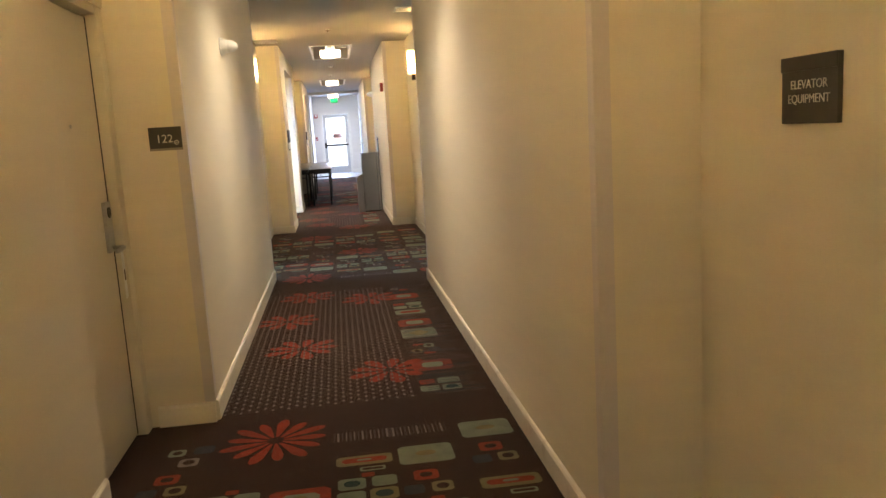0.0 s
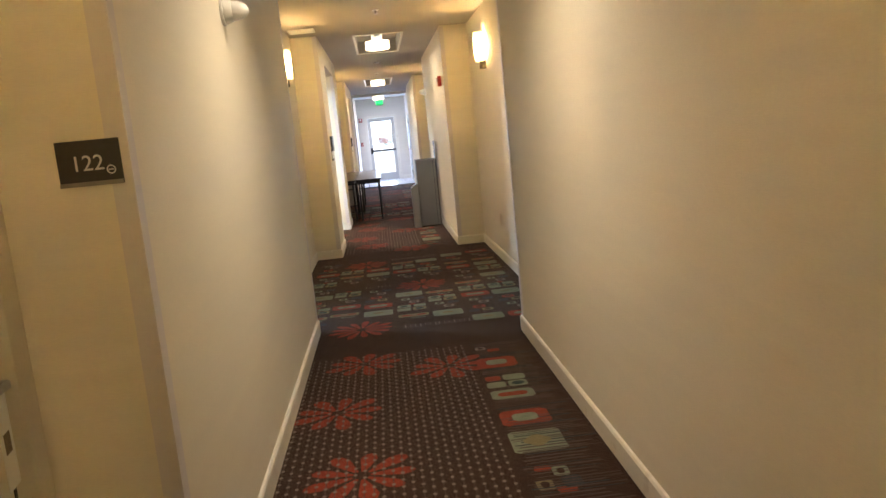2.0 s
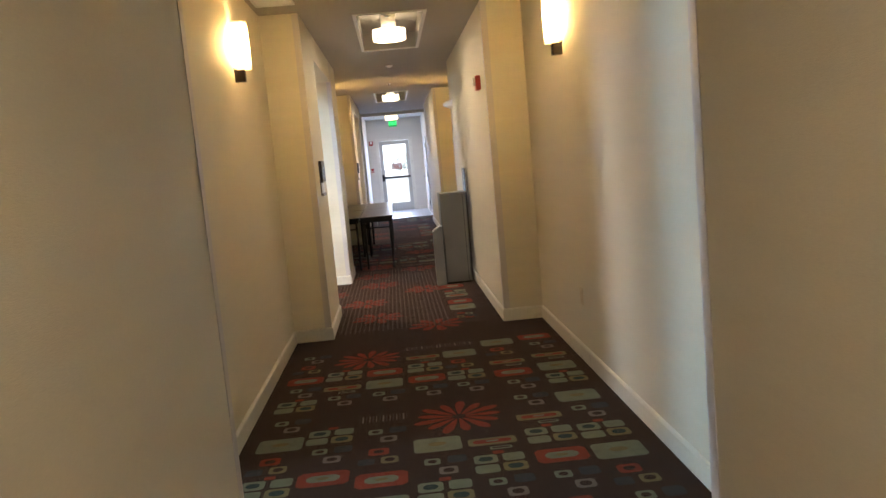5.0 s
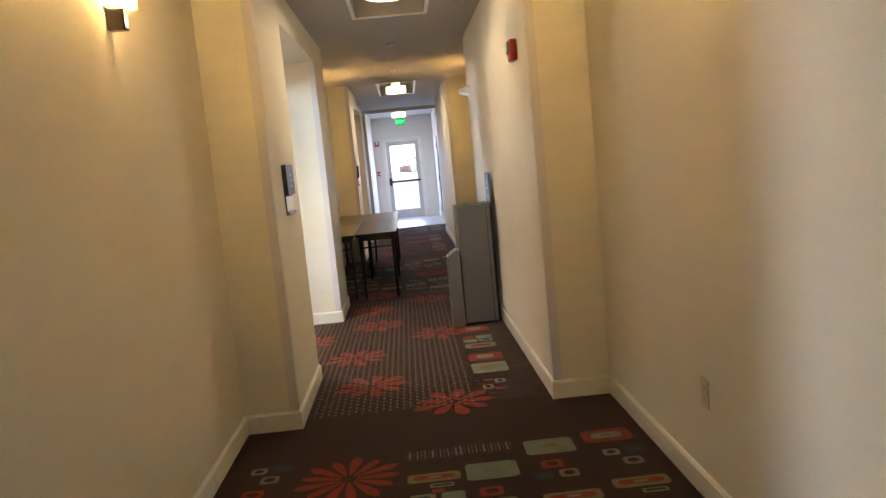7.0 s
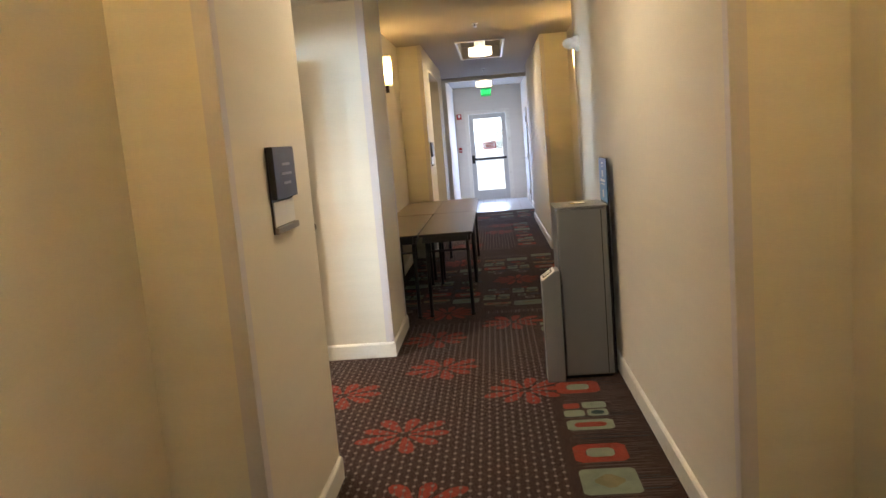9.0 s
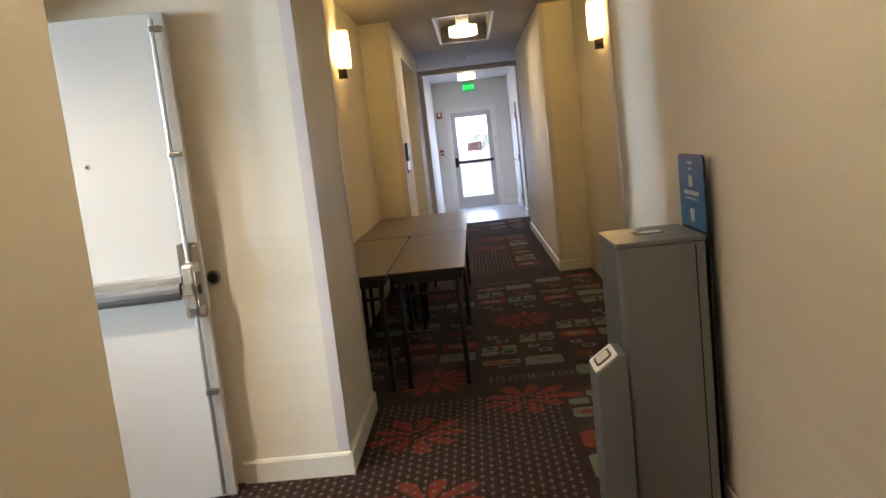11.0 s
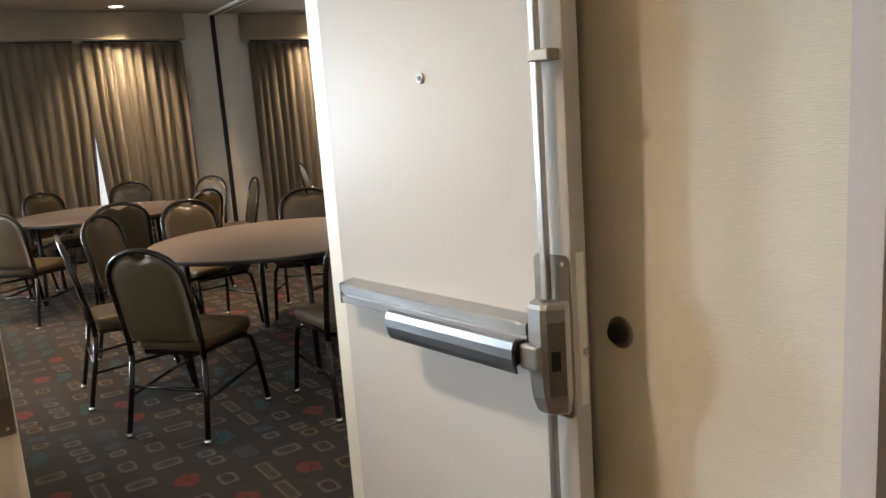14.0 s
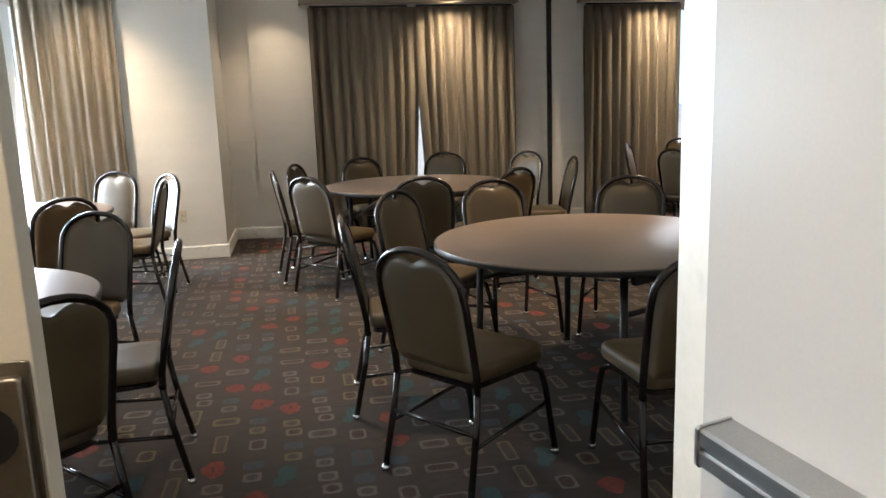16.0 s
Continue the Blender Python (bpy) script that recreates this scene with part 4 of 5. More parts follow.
bmesh.ops.transform(b, matrix=sl, verts=b.verts)
part("flap_plate", b, M["white"], lit, "white sticker round the flap")
b = outline(rounded(0.066, 0.095, 0.016, 4), 0.0032, 0.006, 0.001)
bmesh.ops.transform(b, matrix=sl, verts=b.verts)
part("flap_rim", b, M["black"], lit, "black square rim")
b = outline(rounded(0.050, 0.075, 0.012, 4), 0.0062, 0.008, 0.001)
bmesh.ops.transform(b, matrix=sl, verts=b.verts)
part("flap", b, M["letter"], lit, "pale litter flap")
pb = outline(rounded(0.31, 1.33, 0.02, 4, 0, 0.665), 0, 0.006, 0.001)
bmesh.ops.transform(pb, matrix=pose(0.172, 0.0, 0, 90, 0, -90), verts=pb.verts)
part("back_board", pb, M["black"], ki, "tall thin dark back board")
pb = outline(rounded(0.305, 0.262, 0.02, 4, 0, 1.196), 0, 0.002, 0.0)
bmesh.ops.transform(pb, matrix=pose(0.1655, 0.0, 0, 90, 0, -90), verts=pb.verts)
plc = part("placard", pb, M["blue"], ki, "blue printed placard")
for z0, z1, w, mm in ((1.295, 1.305, 0.06, "letter"), (1.275, 1.282, 0.04, "letter"), (1.185, 1.20, 0.18, "letter"), (1.168, 1.174, 0.14, "letter"), (1.09, 1.135, 0.05, "letter"), (1.215, 1.255, 0.045, "letter"), (1.075, 1.08, 0.20, "light_blue")):
    part("print", box(0.1620, 0.1632, -w / 2, w / 2, z0, z1), M[mm], plc, "pale printed marks")


# ---- folding tables in the alcove ----
def folding_table():
    t = thing("folding_table", 0, 0, 0, 0, "narrow folding table with taupe laminate top and black legs", "table", "folding tables")
    w, l = 0.453, 1.790
    part("tabletop", outline(rounded(w, l, 0.012, 3), 0.727, 0.749, 0.002), M["grey_laminate"], t, "taupe laminate top")
    eb = outline(rounded(w + 0.004, l + 0.004, 0.013, 3), 0.724, 0.7445, 0.001)
    part("edge_band", eb, M["black"], t, "dark edge band")
    for sx in (-1, 1):
        part("side_rail", box(sx * 0.195 - 0.012, sx * 0.195 + 0.012, -0.815, 0.815, 0.665, 0.7235, 0.003), M["black"], t)
    for sy in (-1, 1):
        part("end_rail", box(-0.183, 0.183, sy * 0.828 - 0.012, sy * 0.828 + 0.012, 0.665, 0.7235, 0.003), M["black"], t)
        for sx in (-1, 1):
            lg = part("leg", tube([(sx * 0.175, sy * 0.74, 0.70), (sx * 0.178, sy * 0.745, 0.35), (sx * 0.18, sy * 0.75, 0.012)], 0.0165, 8), M["black"], t, "", True)
            part("foot_cap", cyl(0.019, 0.021, 0, 0.02, 10, pose(sx * 0.18, sy * 0.75, 0)), M["black"], lg)
        part("crossbar", tube([(-0.178, sy * 0.742, 0.58), (0.178, sy * 0.742, 0.58)], 0.010, 8), M["black"], t, "", True)
        part("brace", tube([(0.0, sy * 0.742, 0.575), (0.0, sy * 0.40, 0.70)], 0.008, 6), M["dark_steel"], t, "thin folding brace", True)
    return t


ft = folding_table()
spots = [(-0.110, 16.872), (-0.577, 16.862), (-0.110, 18.678), (-0.568, 18.68)]
ft.matrix_world = pose(spots[0][0], spots[0][1], 0)
for x, y in spots[1:]:
    copy_thing(ft, pose(x, y, 0))


# ---- meeting room furniture ----
def round_table():
    t = thing("round_table", 0, 0, 0, 0, "round banquet table with brown laminate top and black legs", "table", "round tables")
    part("tabletop", cyl(0.800, 0.800, 0.726, 0.750, 72, None, 0.003), M["laminate"], t, "brown laminate top", True)
    part("edge_band", cyl(0.807, 0.807, 0.722, 0.7445, 72, None, 0.002), M["black"], t, "black edge band", True)
    for s in (-1, 1):
        part("rail", box(-0.525, 0.525, s * 0.33 - 0.015, s * 0.33 + 0.015, 0.665, 0.7215, 0.003), M["black"], t)
        part("end_rail", box(s * 0.54 - 0.015, s * 0.54 + 0.015, -0.314, 0.314, 0.640, 0.7215, 0.003), M["black"], t)
        for q in (-1, 1):
            lg = part("leg", tube([(s * 0.50, q * 0.33, 0.70), (s * 0.51, q * 0.335, 0.3), (s * 0.52, q * 0.34, 0.012)], 0.019, 10), M["black"], t, "", True)
            part("foot_cap", cyl(0.022, 0.024, 0, 0.02, 10, pose(s * 0.52, q * 0.34, 0)), M["black"], lg)
        part("crossbar", tube([(s * 0.505, -0.333, 0.50), (s * 0.505, 0.333, 0.50)], 0.013, 8), M["black"], t, "", True)
        part("brace", tube([(s * 0.505, 0, 0.50), (s * 0.18, 0, 0.70)], 0.009, 6), M["dark_steel"], t, "", True)
    return t


rt = round_table()
ROUND = [(-4.50, 15.66, 25), (-7.60, 15.22, 70), (-3.97, 12.60, 10), (-6.88, 12.01, 40), (-8.1, 19.0, 15)]
rt.matrix_world = pose(ROUND[0][0], ROUND[0][1], 0, 0, 0, ROUND[0][2])
for x, y, a in ROUND[1:]:
    copy_thing(rt, pose(x, y, 0, 0, 0, a))


def chair():
    c = thing("banquet_chair", 0, 0, 0, 0, "stacking banquet chair with olive-brown vinyl and dark frame", "chair", "banquet chairs")
    # seat cushion, wider in front
    pts = []
    for x, y, r in ((0.215, 0.235, 0.06), (-0.215, 0.235, 0.06), (-0.190, -0.195, 0.05), (0.190, -0.195, 0.05)):
        sx, sy = (1 if x > 0 else -1), (1 if y > 0 else -1)
        a0 = {(1, 1): 0, (-1, 1): 90, (-1, -1): 180, (1, -1): 270}[(sx, sy)]
        for k in range(5):
            a = radians(a0 + 22.5 * k)
            pts.append((x - sx * r + r * math.cos(a), y - sy * r + r * math.sin(a)))
    sb = outline(pts, 0.420, 0.485, 0.022)
    for v in sb.verts:
        if v.co.z > 0.46:
            v.co.z += 0.016 * max(0, 1 - (v.co.x / 0.2) ** 2) * max(0, 1 - (v.co.y / 0.22) ** 2)
    top = [f for f in sb.faces if f.normal.z > 0.95 and len(f.verts) > 6]
    if top:
        r = bmesh.ops.poke(sb, faces=top)
        for v in r["verts"]:
            v.co.z += 0.016
    part("seat", sb, M["fabric"], c, "olive-brown vinyl seat cushion", True)
    part("seat_frame", outline([(p[0] * 0.93, p[1] * 0.93) for p in pts], 0.398, 0.419), M["bronze"], c)

    def lean(z):
        return -0.205 - 0.10 * max(0.0, (z - 0.45) / 0.48) ** 1.15

    # hoop of the back
    hoop = []
    for z in (0.40, 0.46, 0.56, 0.66, 0.74):
        hoop.append((0.208 + 0.012 * (z - 0.4), lean(z), z))
    for k in range(1, 12):
        a = math.pi * k / 12
        z = 0.755 + 0.175 * math.sin(a) ** 0.8
        hoop.append((0.213 * math.cos(a), lean(z), z))
    for z in (0.74, 0.66, 0.56, 0.46, 0.40):
        hoop.append((-0.208 - 0.012 * (z - 0.4), lean(z), z))
    part("back_frame", tube(hoop, 0.0145, 10), M["bronze"], c, "dark bronze tubular hoop", True)
    # padded back inside the hoop, with a hand hole under the hoop
    bp = bmesh.new()
    rows, cols = 13, 10
    grid = [[], []]
    for side in (0, 1):
        for i in range(rows + 1):
            z = 0.470 + (0.905 - 0.470) * i / rows
            half = 0.200
            if z > 0.755:
                q = min(1.0, (z - 0.755) / 0.160)
                half = 0.200 * math.sqrt(max(0.02, 1 - q ** 2.3))
            if z < 0.51:
                half = 0.200 - 0.03 * (0.51 - z) / 0.04
            line = []
            for j in range(cols + 1):
                u = -1 + 2 * j / cols
                puff = 0.020 * (1 - abs(u) ** 3) * min(1, 6 * min(i, rows - i) / rows + 0.25)
                dip = 0.024 * math.exp(-(half * u / 0.034) ** 2) * max(0.0, (z - 0.80) / 0.105)
                line.append(bp.verts.new((half * u, lean(z) + (puff if side else -puff * 0.7), z - dip)))
            grid[side].append(line)
    for side in (0, 1):
        for i in range(rows):
            for j in range(cols):
                q = (grid[side][i][j], grid[side][i][j + 1], grid[side][i + 1][j + 1], grid[side][i + 1][j])
                bp.faces.new(q if side else q[::-1])
    for i in range(rows):
        for j in (0, cols):
            q = (grid[0][i][j], grid[0][i + 1][j], grid[1][i + 1][j], grid[1][i][j])
            bp.faces.new(q if j else q[::-1])
    for i in (0, rows):
        for j in range(cols):
            q = (grid[0][i][j], grid[0][i][j + 1], grid[1][i][j + 1], grid[1][i][j])
            bp.faces.new(q if i == 0 else q[::-1])
    part("backrest", bp, M["fabric"], c, "olive-brown padded vinyl back", True)
    for sx in (-1, 1):
        lg = part("leg", tube([(sx * 0.206, -0.200, 0.415), (sx * 0.214, -0.225, 0.25), (sx * 0.224, -0.275, 0.02)], 0.0135, 8), M["bronze"], c, "", True)
        part("glide", cyl(0.017, 0.015, 0, 0.022, 12, pose(sx * 0.224, -0.277, 0)), M["chrome"], lg, "chrome foot glide", True)
        lg = part("leg", tube([(sx * 0.165, 0.05, 0.402), (sx * 0.190, 0.150, 0.400), (sx * 0.203, 0.200, 0.375), (sx * 0.209, 0.222, 0.30), (sx * 0.222, 0.268, 0.02)], 0.0135, 8), M["bronze"], c, "", True)
        part("glide", cyl(0.017, 0.015, 0, 0.022, 12, pose(sx * 0.222, 0.270, 0)), M["chrome"], lg, "chrome foot glide", True)
        part("stretcher", tube([(sx * 0.216, -0.236, 0.20), (sx * 0.213, 0.236, 0.235)], 0.009, 6), M["bronze"], c, "", True)
    part("cross_stretcher", tube([(-0.214, -0.226, 0.245), (0.214, -0.226, 0.245)], 0.009, 6), M["bronze"], c, "", True)
    return c


ch = chair()
# place of the middle of the feet, and the way each chair faces
CHAIRS = [(-3.72, 14.835, 127), (-3.43, 15.56, 178), (-4.47, 14.70, 85), (-5.18, 14.98, 45), (-5.45, 15.50, 8), (-5.28, 16.18, -33), (-4.15, 16.75, 250),
          (-6.47, 15.10, 174), (-6.86, 14.48, 133), (-7.47, 14.29, 97), (-7.92, 14.45, 67), (-8.26, 14.94, 23), (-8.53, 15.62, -23), (-8.23, 16.26, -59), (-6.80, 15.72, 212), (-7.42, 16.34, 261),
          (-4.01, 13.42, 276), (-3.36, 13.27, 228), (-4.90, 13.02, -24), (-5.0, 12.2, 20),
          (-6.25, 12.56, 221), (-6.90, 12.91, 270), (-7.49, 12.88, -55), (-7.90, 12.47, -25),
          (-8.66, 18.05, 56), (-7.79, 18.04, 109), (-9.05, 18.75, 12), (-7.1, 18.5, 150)]
ch.matrix_world = pose(CHAIRS[0][0], CHAIRS[0][1], 0, 0, 0, CHAIRS[0][2] - 90)
for x, y, a in CHAIRS[1:]:
    copy_thing(ch, pose(x, y, 0, 0, 0, a - 90))


def curtain(x, y0, y1, z0, z1, pitch=0.118, depth=0.095, slant=0.0, mat="curtain", name="curtain", label="taupe pleated floor-length curtain panel, drawn closed"):
    """Pleated cloth hanging in the plane x; slant pulls the y1 edge (or the y0 edge, if below zero) back towards the foot."""
    b = bmesh.new()
    n = int((y1 - y0) / 0.012)
    rng = random.Random(int(y0 * 100))
    phase = [rng.uniform(-0.5, 0.5) for _ in range(40)]
    rows = []
    hs = [0.0, 0.03, 0.1, 0.2, 0.33, 0.5, 0.65, 0.8, 0.92, 1.0]
    for h in hs:
        z = z1 + (z0 - z1) * h
        line = []
        for i in range(n + 1):
            s = i / n
            y = y0 + (y1 - y0) * s
            if slant > 0:
                y -= slant * (max(0.0, h - 0.33) * 1.6) * s ** 3
            if slant < 0:
                y -= slant * (max(0.0, h - 0.33) * 1.6) * (1 - s) ** 3
            w = (y0 + (y1 - y0) * s) / pitch
            q = w % 1.0
            k = w + 0.09 * math.sin(2.3 * w + 1.2 * h) + 0.16 * (phase[int(w) % 40] * (1 - q) + phase[(int(w) + 1) % 40] * q)
            amp = depth * (0.78 + 0.22 * math.sin(1.7 * w)) * (0.6 + 0.4 * min(1, h * 6))
            line.append(b.verts.new((x + amp * (abs(math.sin(math.pi * k)) ** 0.7 - 0.6) * 1.5 + 0.006 * math.sin(5 * w + 4 * h), y, z)))
        rows.append(line)
    for u, v in zip(rows, rows[1:]):
        for i in range(n):
            b.faces.new((u[i], u[i + 1], v[i + 1], v[i]))
    bmesh.ops.solidify(b, geom=list(b.faces), thickness=0.004)
    c = thing(name, 0, 0, 0, 0, label, "curtain", "curtains")
    part("cloth", b, M[mat], c, "", True)
    part("hem", box(x - 0.02, x + 0.02, y0 + 0.02, y1 - 0.02 - max(0, slant), z1 + 0.002, z1 + 0.02, 0.002), M["black"], c, "dark curtain track")
    return c


curtain(ROOM_FAR + 0.10, 14.42, 15.612, 0.02, 2.50, slant=0.085)
curtain(ROOM_FAR + 0.115, 15.585, 16.72, 0.02, 2.50, slant=-0.085)
curtain(ROOM_FAR + 0.10, 17.58, 18.78, 0.02, 2.50)
curtain(ROOM_FAR + 0.10, 19.12, 20.2, 0.02, 2.50)
curtain(-8.68 + 0.10, 11.77, 12.63, 0.02, 2.50, pitch=0.10, depth=0.035)
for a, b_ in ((14.33, 16.76), (17.52, 20.26), (4.7, 12.68)):
    x = ROOM_FAR if a > 13 else -8.68
    v = thing("window_valance", x, 0, 0, 0, "taupe fabric-covered box valance above the curtains", "valance")
    part("front", box(0.18, 0.202, a, b_, 2.53, 2.845, 0.005), M["valance"], v)
    part("side", box(0.001, 0.1795, a, a + 0.02, 2.53, 2.845, 0.004), M["valance"], v)
    part("side", box(0.001, 0.1795, b_ - 0.02, b_, 2.53, 2.845, 0.004), M["valance"], v)
    part("welt", tube([(0.202, a, 2.53), (0.202, b_, 2.53)], 0.006, 6), M["valance"], v, "", True)
# windows
for k, (x, a, b_, z0) in enumerate(((ROOM_FAR - 0.1, W1[0], W1[1], 0.55), (ROOM_FAR - 0.1, W2[0], W2[1], 0.55), (-8.78, SW[0], SW[1], 0.4))):
    wf = bmesh.new()
    for y0, y1, q0, q1 in ((a, a + 0.05, z0, 2.5), (b_ - 0.05, b_, z0, 2.5), (a + 0.05, b_ - 0.05, z0, z0 + 0.05), (a + 0.05, b_ - 0.05, 2.45, 2.5), ((a + b_) / 2 - 0.025, (a + b_) / 2 + 0.025, z0 + 0.05, 2.45)):
        box(x - 0.03, x + 0.03, y0, y1, q0, q1, bm=wf)
    w = setting("window_%d" % (k + 1), wf, M["trim"], "white framed meeting room window")
    pn = part("pane", box(x - 0.004, x + 0.004, a + 0.05, b_ - 0.05, z0 + 0.05, 2.45), M["glass"], w)
    pn.visible_shadow = False
    setting("window_sill", box(x + 0.03, x + 0.14, a, b_, z0 - 0.001, z0 + 0.018, 0.003), M["trim"], "white window sill")
# unseen sheers over the rest of the side window, added to hold back the sun
curtain(-8.62, 4.85, 8.43, 0.42, 2.5, 0.11, 0.02, mat="sheer", name="sheer_curtain", label="unseen white sheer curtain, added to hold back the side window's sun")
curtain(-8.62, 8.45, 10.93, 0.42, 2.5, 0.11, 0.02, mat="sheer", name="sheer_curtain", label="unseen white sheer curtain, added to hold back the side window's sun")
curtain(-8.62, 11.085, 11.74, 0.42, 2.5, 0.11, 0.02, mat="sheer", name="sheer_curtain", label="unseen white sheer curtain, added to hold back the side window's sun")

# folding partition: dark seal on the wall and ceiling track
setting("trim", box(ROOM_FAR, ROOM_FAR + 0.035, 17.15, 17.20, 0, ROOM_CEIL - 0.03, 0.003), M["black"], "black rubber seal of the folding partition")
setting("trim", box(ROOM_FAR + 0.035, ROOM_NEAR - 0.1, 17.12, 17.24, ROOM_CEIL - 0.028, ROOM_CEIL - 0.001, 0.003), M["white"], "white ceiling track of the folding partition")
setting("trim", box(ROOM_FAR + 0.035, ROOM_NEAR - 0.1, 17.165, 17.195, ROOM_CEIL - 0.031, ROOM_CEIL - 0.0285), M["black"], "dark slot of the partition track")
setting("wall_panel", box(ROOM_FAR - 0.001, ROOM_FAR + 0.012, 17.205, 17.50, 0.13, ROOM_CEIL - 0.03, 0.002), M["room_wall"], "flat pale partition pocket panel")
hp = thing("wall_panel_cover", ROOM_FAR, 13.62, 0.95, 90, "flat white access panel on the far wall", "panel")
part("cover", box(-0.14, 0.14, 0.045, 0.058, -0.16, 0.16, 0.002), M["room_wall"], hp)

for x, y in DOWNLIGHTS:
    up = ROOM_CEIL + (RISE if any(a < x < b and c < y < d for a, b, c, d in ROOM_TRAYS) else 0.0)
    dl = thing("downlight", x, y, up, 0, "round recessed ceiling downlight, lit", "ceiling light", "downlights")
    rb = tube([(0.085 * math.cos(a), 0.085 * math.sin(a), -0.003) for a in [k * math.pi / 16 for k in range(33)]], 0.012, 8, flat=0.5)
    part("ring", rb, M["white"], dl, "white trim ring", True)
    part("lens", cyl(0.074, 0.074, -0.004, -0.0005, 28), M["downlight"], dl, "glowing lens", True)
    by_door = x > -4
    lamp("downlight_bulb", 'SPOT', look((x, y, up - 0.02), (x, y, 0)), DOWN_W * (0.02 if by_door else 0.55 if y < 15 and x < -9 else 3.4), (1.0, 0.80, 0.56), radius=0.04, cone=95)

# Unseen fitting, inferred from the leaf's straight shadow and the lit recess wall.
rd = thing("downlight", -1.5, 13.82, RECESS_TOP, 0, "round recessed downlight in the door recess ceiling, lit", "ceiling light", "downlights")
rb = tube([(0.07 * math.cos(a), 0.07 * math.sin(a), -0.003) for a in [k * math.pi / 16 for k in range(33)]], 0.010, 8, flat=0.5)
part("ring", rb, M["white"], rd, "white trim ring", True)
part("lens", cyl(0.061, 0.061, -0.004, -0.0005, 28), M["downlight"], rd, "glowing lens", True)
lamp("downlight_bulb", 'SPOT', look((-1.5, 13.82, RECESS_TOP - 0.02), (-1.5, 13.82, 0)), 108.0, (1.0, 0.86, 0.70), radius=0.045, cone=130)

# ---- outside ----
gb2 = bmesh.new()
bmesh.ops.create_grid(gb2, x_segments=2, y_segments=2, size=900)
bmesh.ops.translate(gb2, vec=(0, 0, -0.16), verts=gb2.verts)
setting("ground", gb2, material("pale_gravel", (0.70, 0.70, 0.69), 0.9, vary=0.12, scale=0.4, fine=12, bump=0.3), "pale sunlit gravel ground outside")
setting("pavement", box(-12, 12, 28.56, 36.0, -0.155, -0.05), material("pale_concrete", (0.66, 0.66, 0.65), 0.85, vary=0.1, scale=3, fine=90, bump=0.4), "pale concrete path outside the exit door")
setting("road", box(-60, 60, 36, 160, -0.155, -0.12), material("worn_concrete_lot", (0.62, 0.62, 0.62), 0.85, vary=0.12, scale=2, fine=60, bump=0.4), "pale worn car park lane")

GLOW = material("bright_hazy_sky", (0.8, 0.85, 0.9), 0.9, vary=0.02, scale=0.05, bump=0.0, emit=(0.62, 0.80, 1.0), power=1.15)
setting("backdrop", box(-90, 90, 170, 170.5, -0.1, 70), GLOW, "bright hazy sky beyond the car park")
setting("backdrop", box(-130.5, -130, -60, 120, -0.1, 60), GLOW, "bright hazy sky beyond the meeting room")


def shrub(x, y, h, seed):
    rng = random.Random(seed)
    t = thing("shrub", x, y, -0.16, 0, "low leafy shrub in sunlight beyond the exit door", "shrub", "shrubs")
    for k in range(6):
        a = k * 1.05
        part("stem", tube([(0.05 * math.cos(a), 0.05 * math.sin(a), 0), (math.cos(a) * h * 0.3, math.sin(a) * h * 0.3, h * 0.4), (math.cos(a) * h * 0.5, math.sin(a) * h * 0.5, h * 0.7)], 0.03, 6), M["bark"], t, "", True)
    vs, fs = [], []
    for k in range(2400):
        while True:
            p = Vector((rng.uniform(-1, 1), rng.uniform(-1, 1), rng.uniform(-0.9, 1)))
            if 0.35 < p.length < 0.85 + 0.3 * noise.noise(p * 2.0 + Vector((seed, 0, 0))):
                break
        c = Vector((p.x * h * 0.75, p.y * h * 0.6, h * 0.52 + p.z * h * 0.5))
        e = Euler((rng.uniform(0, 6), rng.uniform(0, 6), rng.uniform(0, 6))).to_matrix()
        s = rng.uniform(0.05, 0.12)
        i = len(vs)
        vs += [c + e @ Vector(q) * s for q in ((-1, 0, 0), (0, -0.5, 0.1), (1, 0, 0), (0, 0.5, 0.1))]
        fs.append((i, i + 1, i + 2, i + 3))
    me = bpy.data.meshes.new("crown")
    me.from_pydata(vs, [], fs)
    me.materials.append(M["leaf"])
    cr = new("crown", me)
    cr.parent = t
    return t


shrub(1.6, 118, 2.9, 3)
shrub(5.2, 124, 2.5, 5)

# ---- tiles of the vestibule ----
tile_me = None
for i in range(6):
    for j in range(10):
        x, y = -0.49 + 0.274 * i, 25.372 + 0.302 * j
        if tile_me is None:
            tb = outline(rounded(0.269, 0.297, 0.003, 2, 0.1345, 0.1485), -0.006, 0.0, 0.001)
            ob = part("tile", tb, M["tile"], TILE_FLOOR)
            tile_me = ob.data
        else:
            ob = new("tile", tile_me)
            ob.parent = TILE_FLOOR
        ob.location = (x, y, 0)


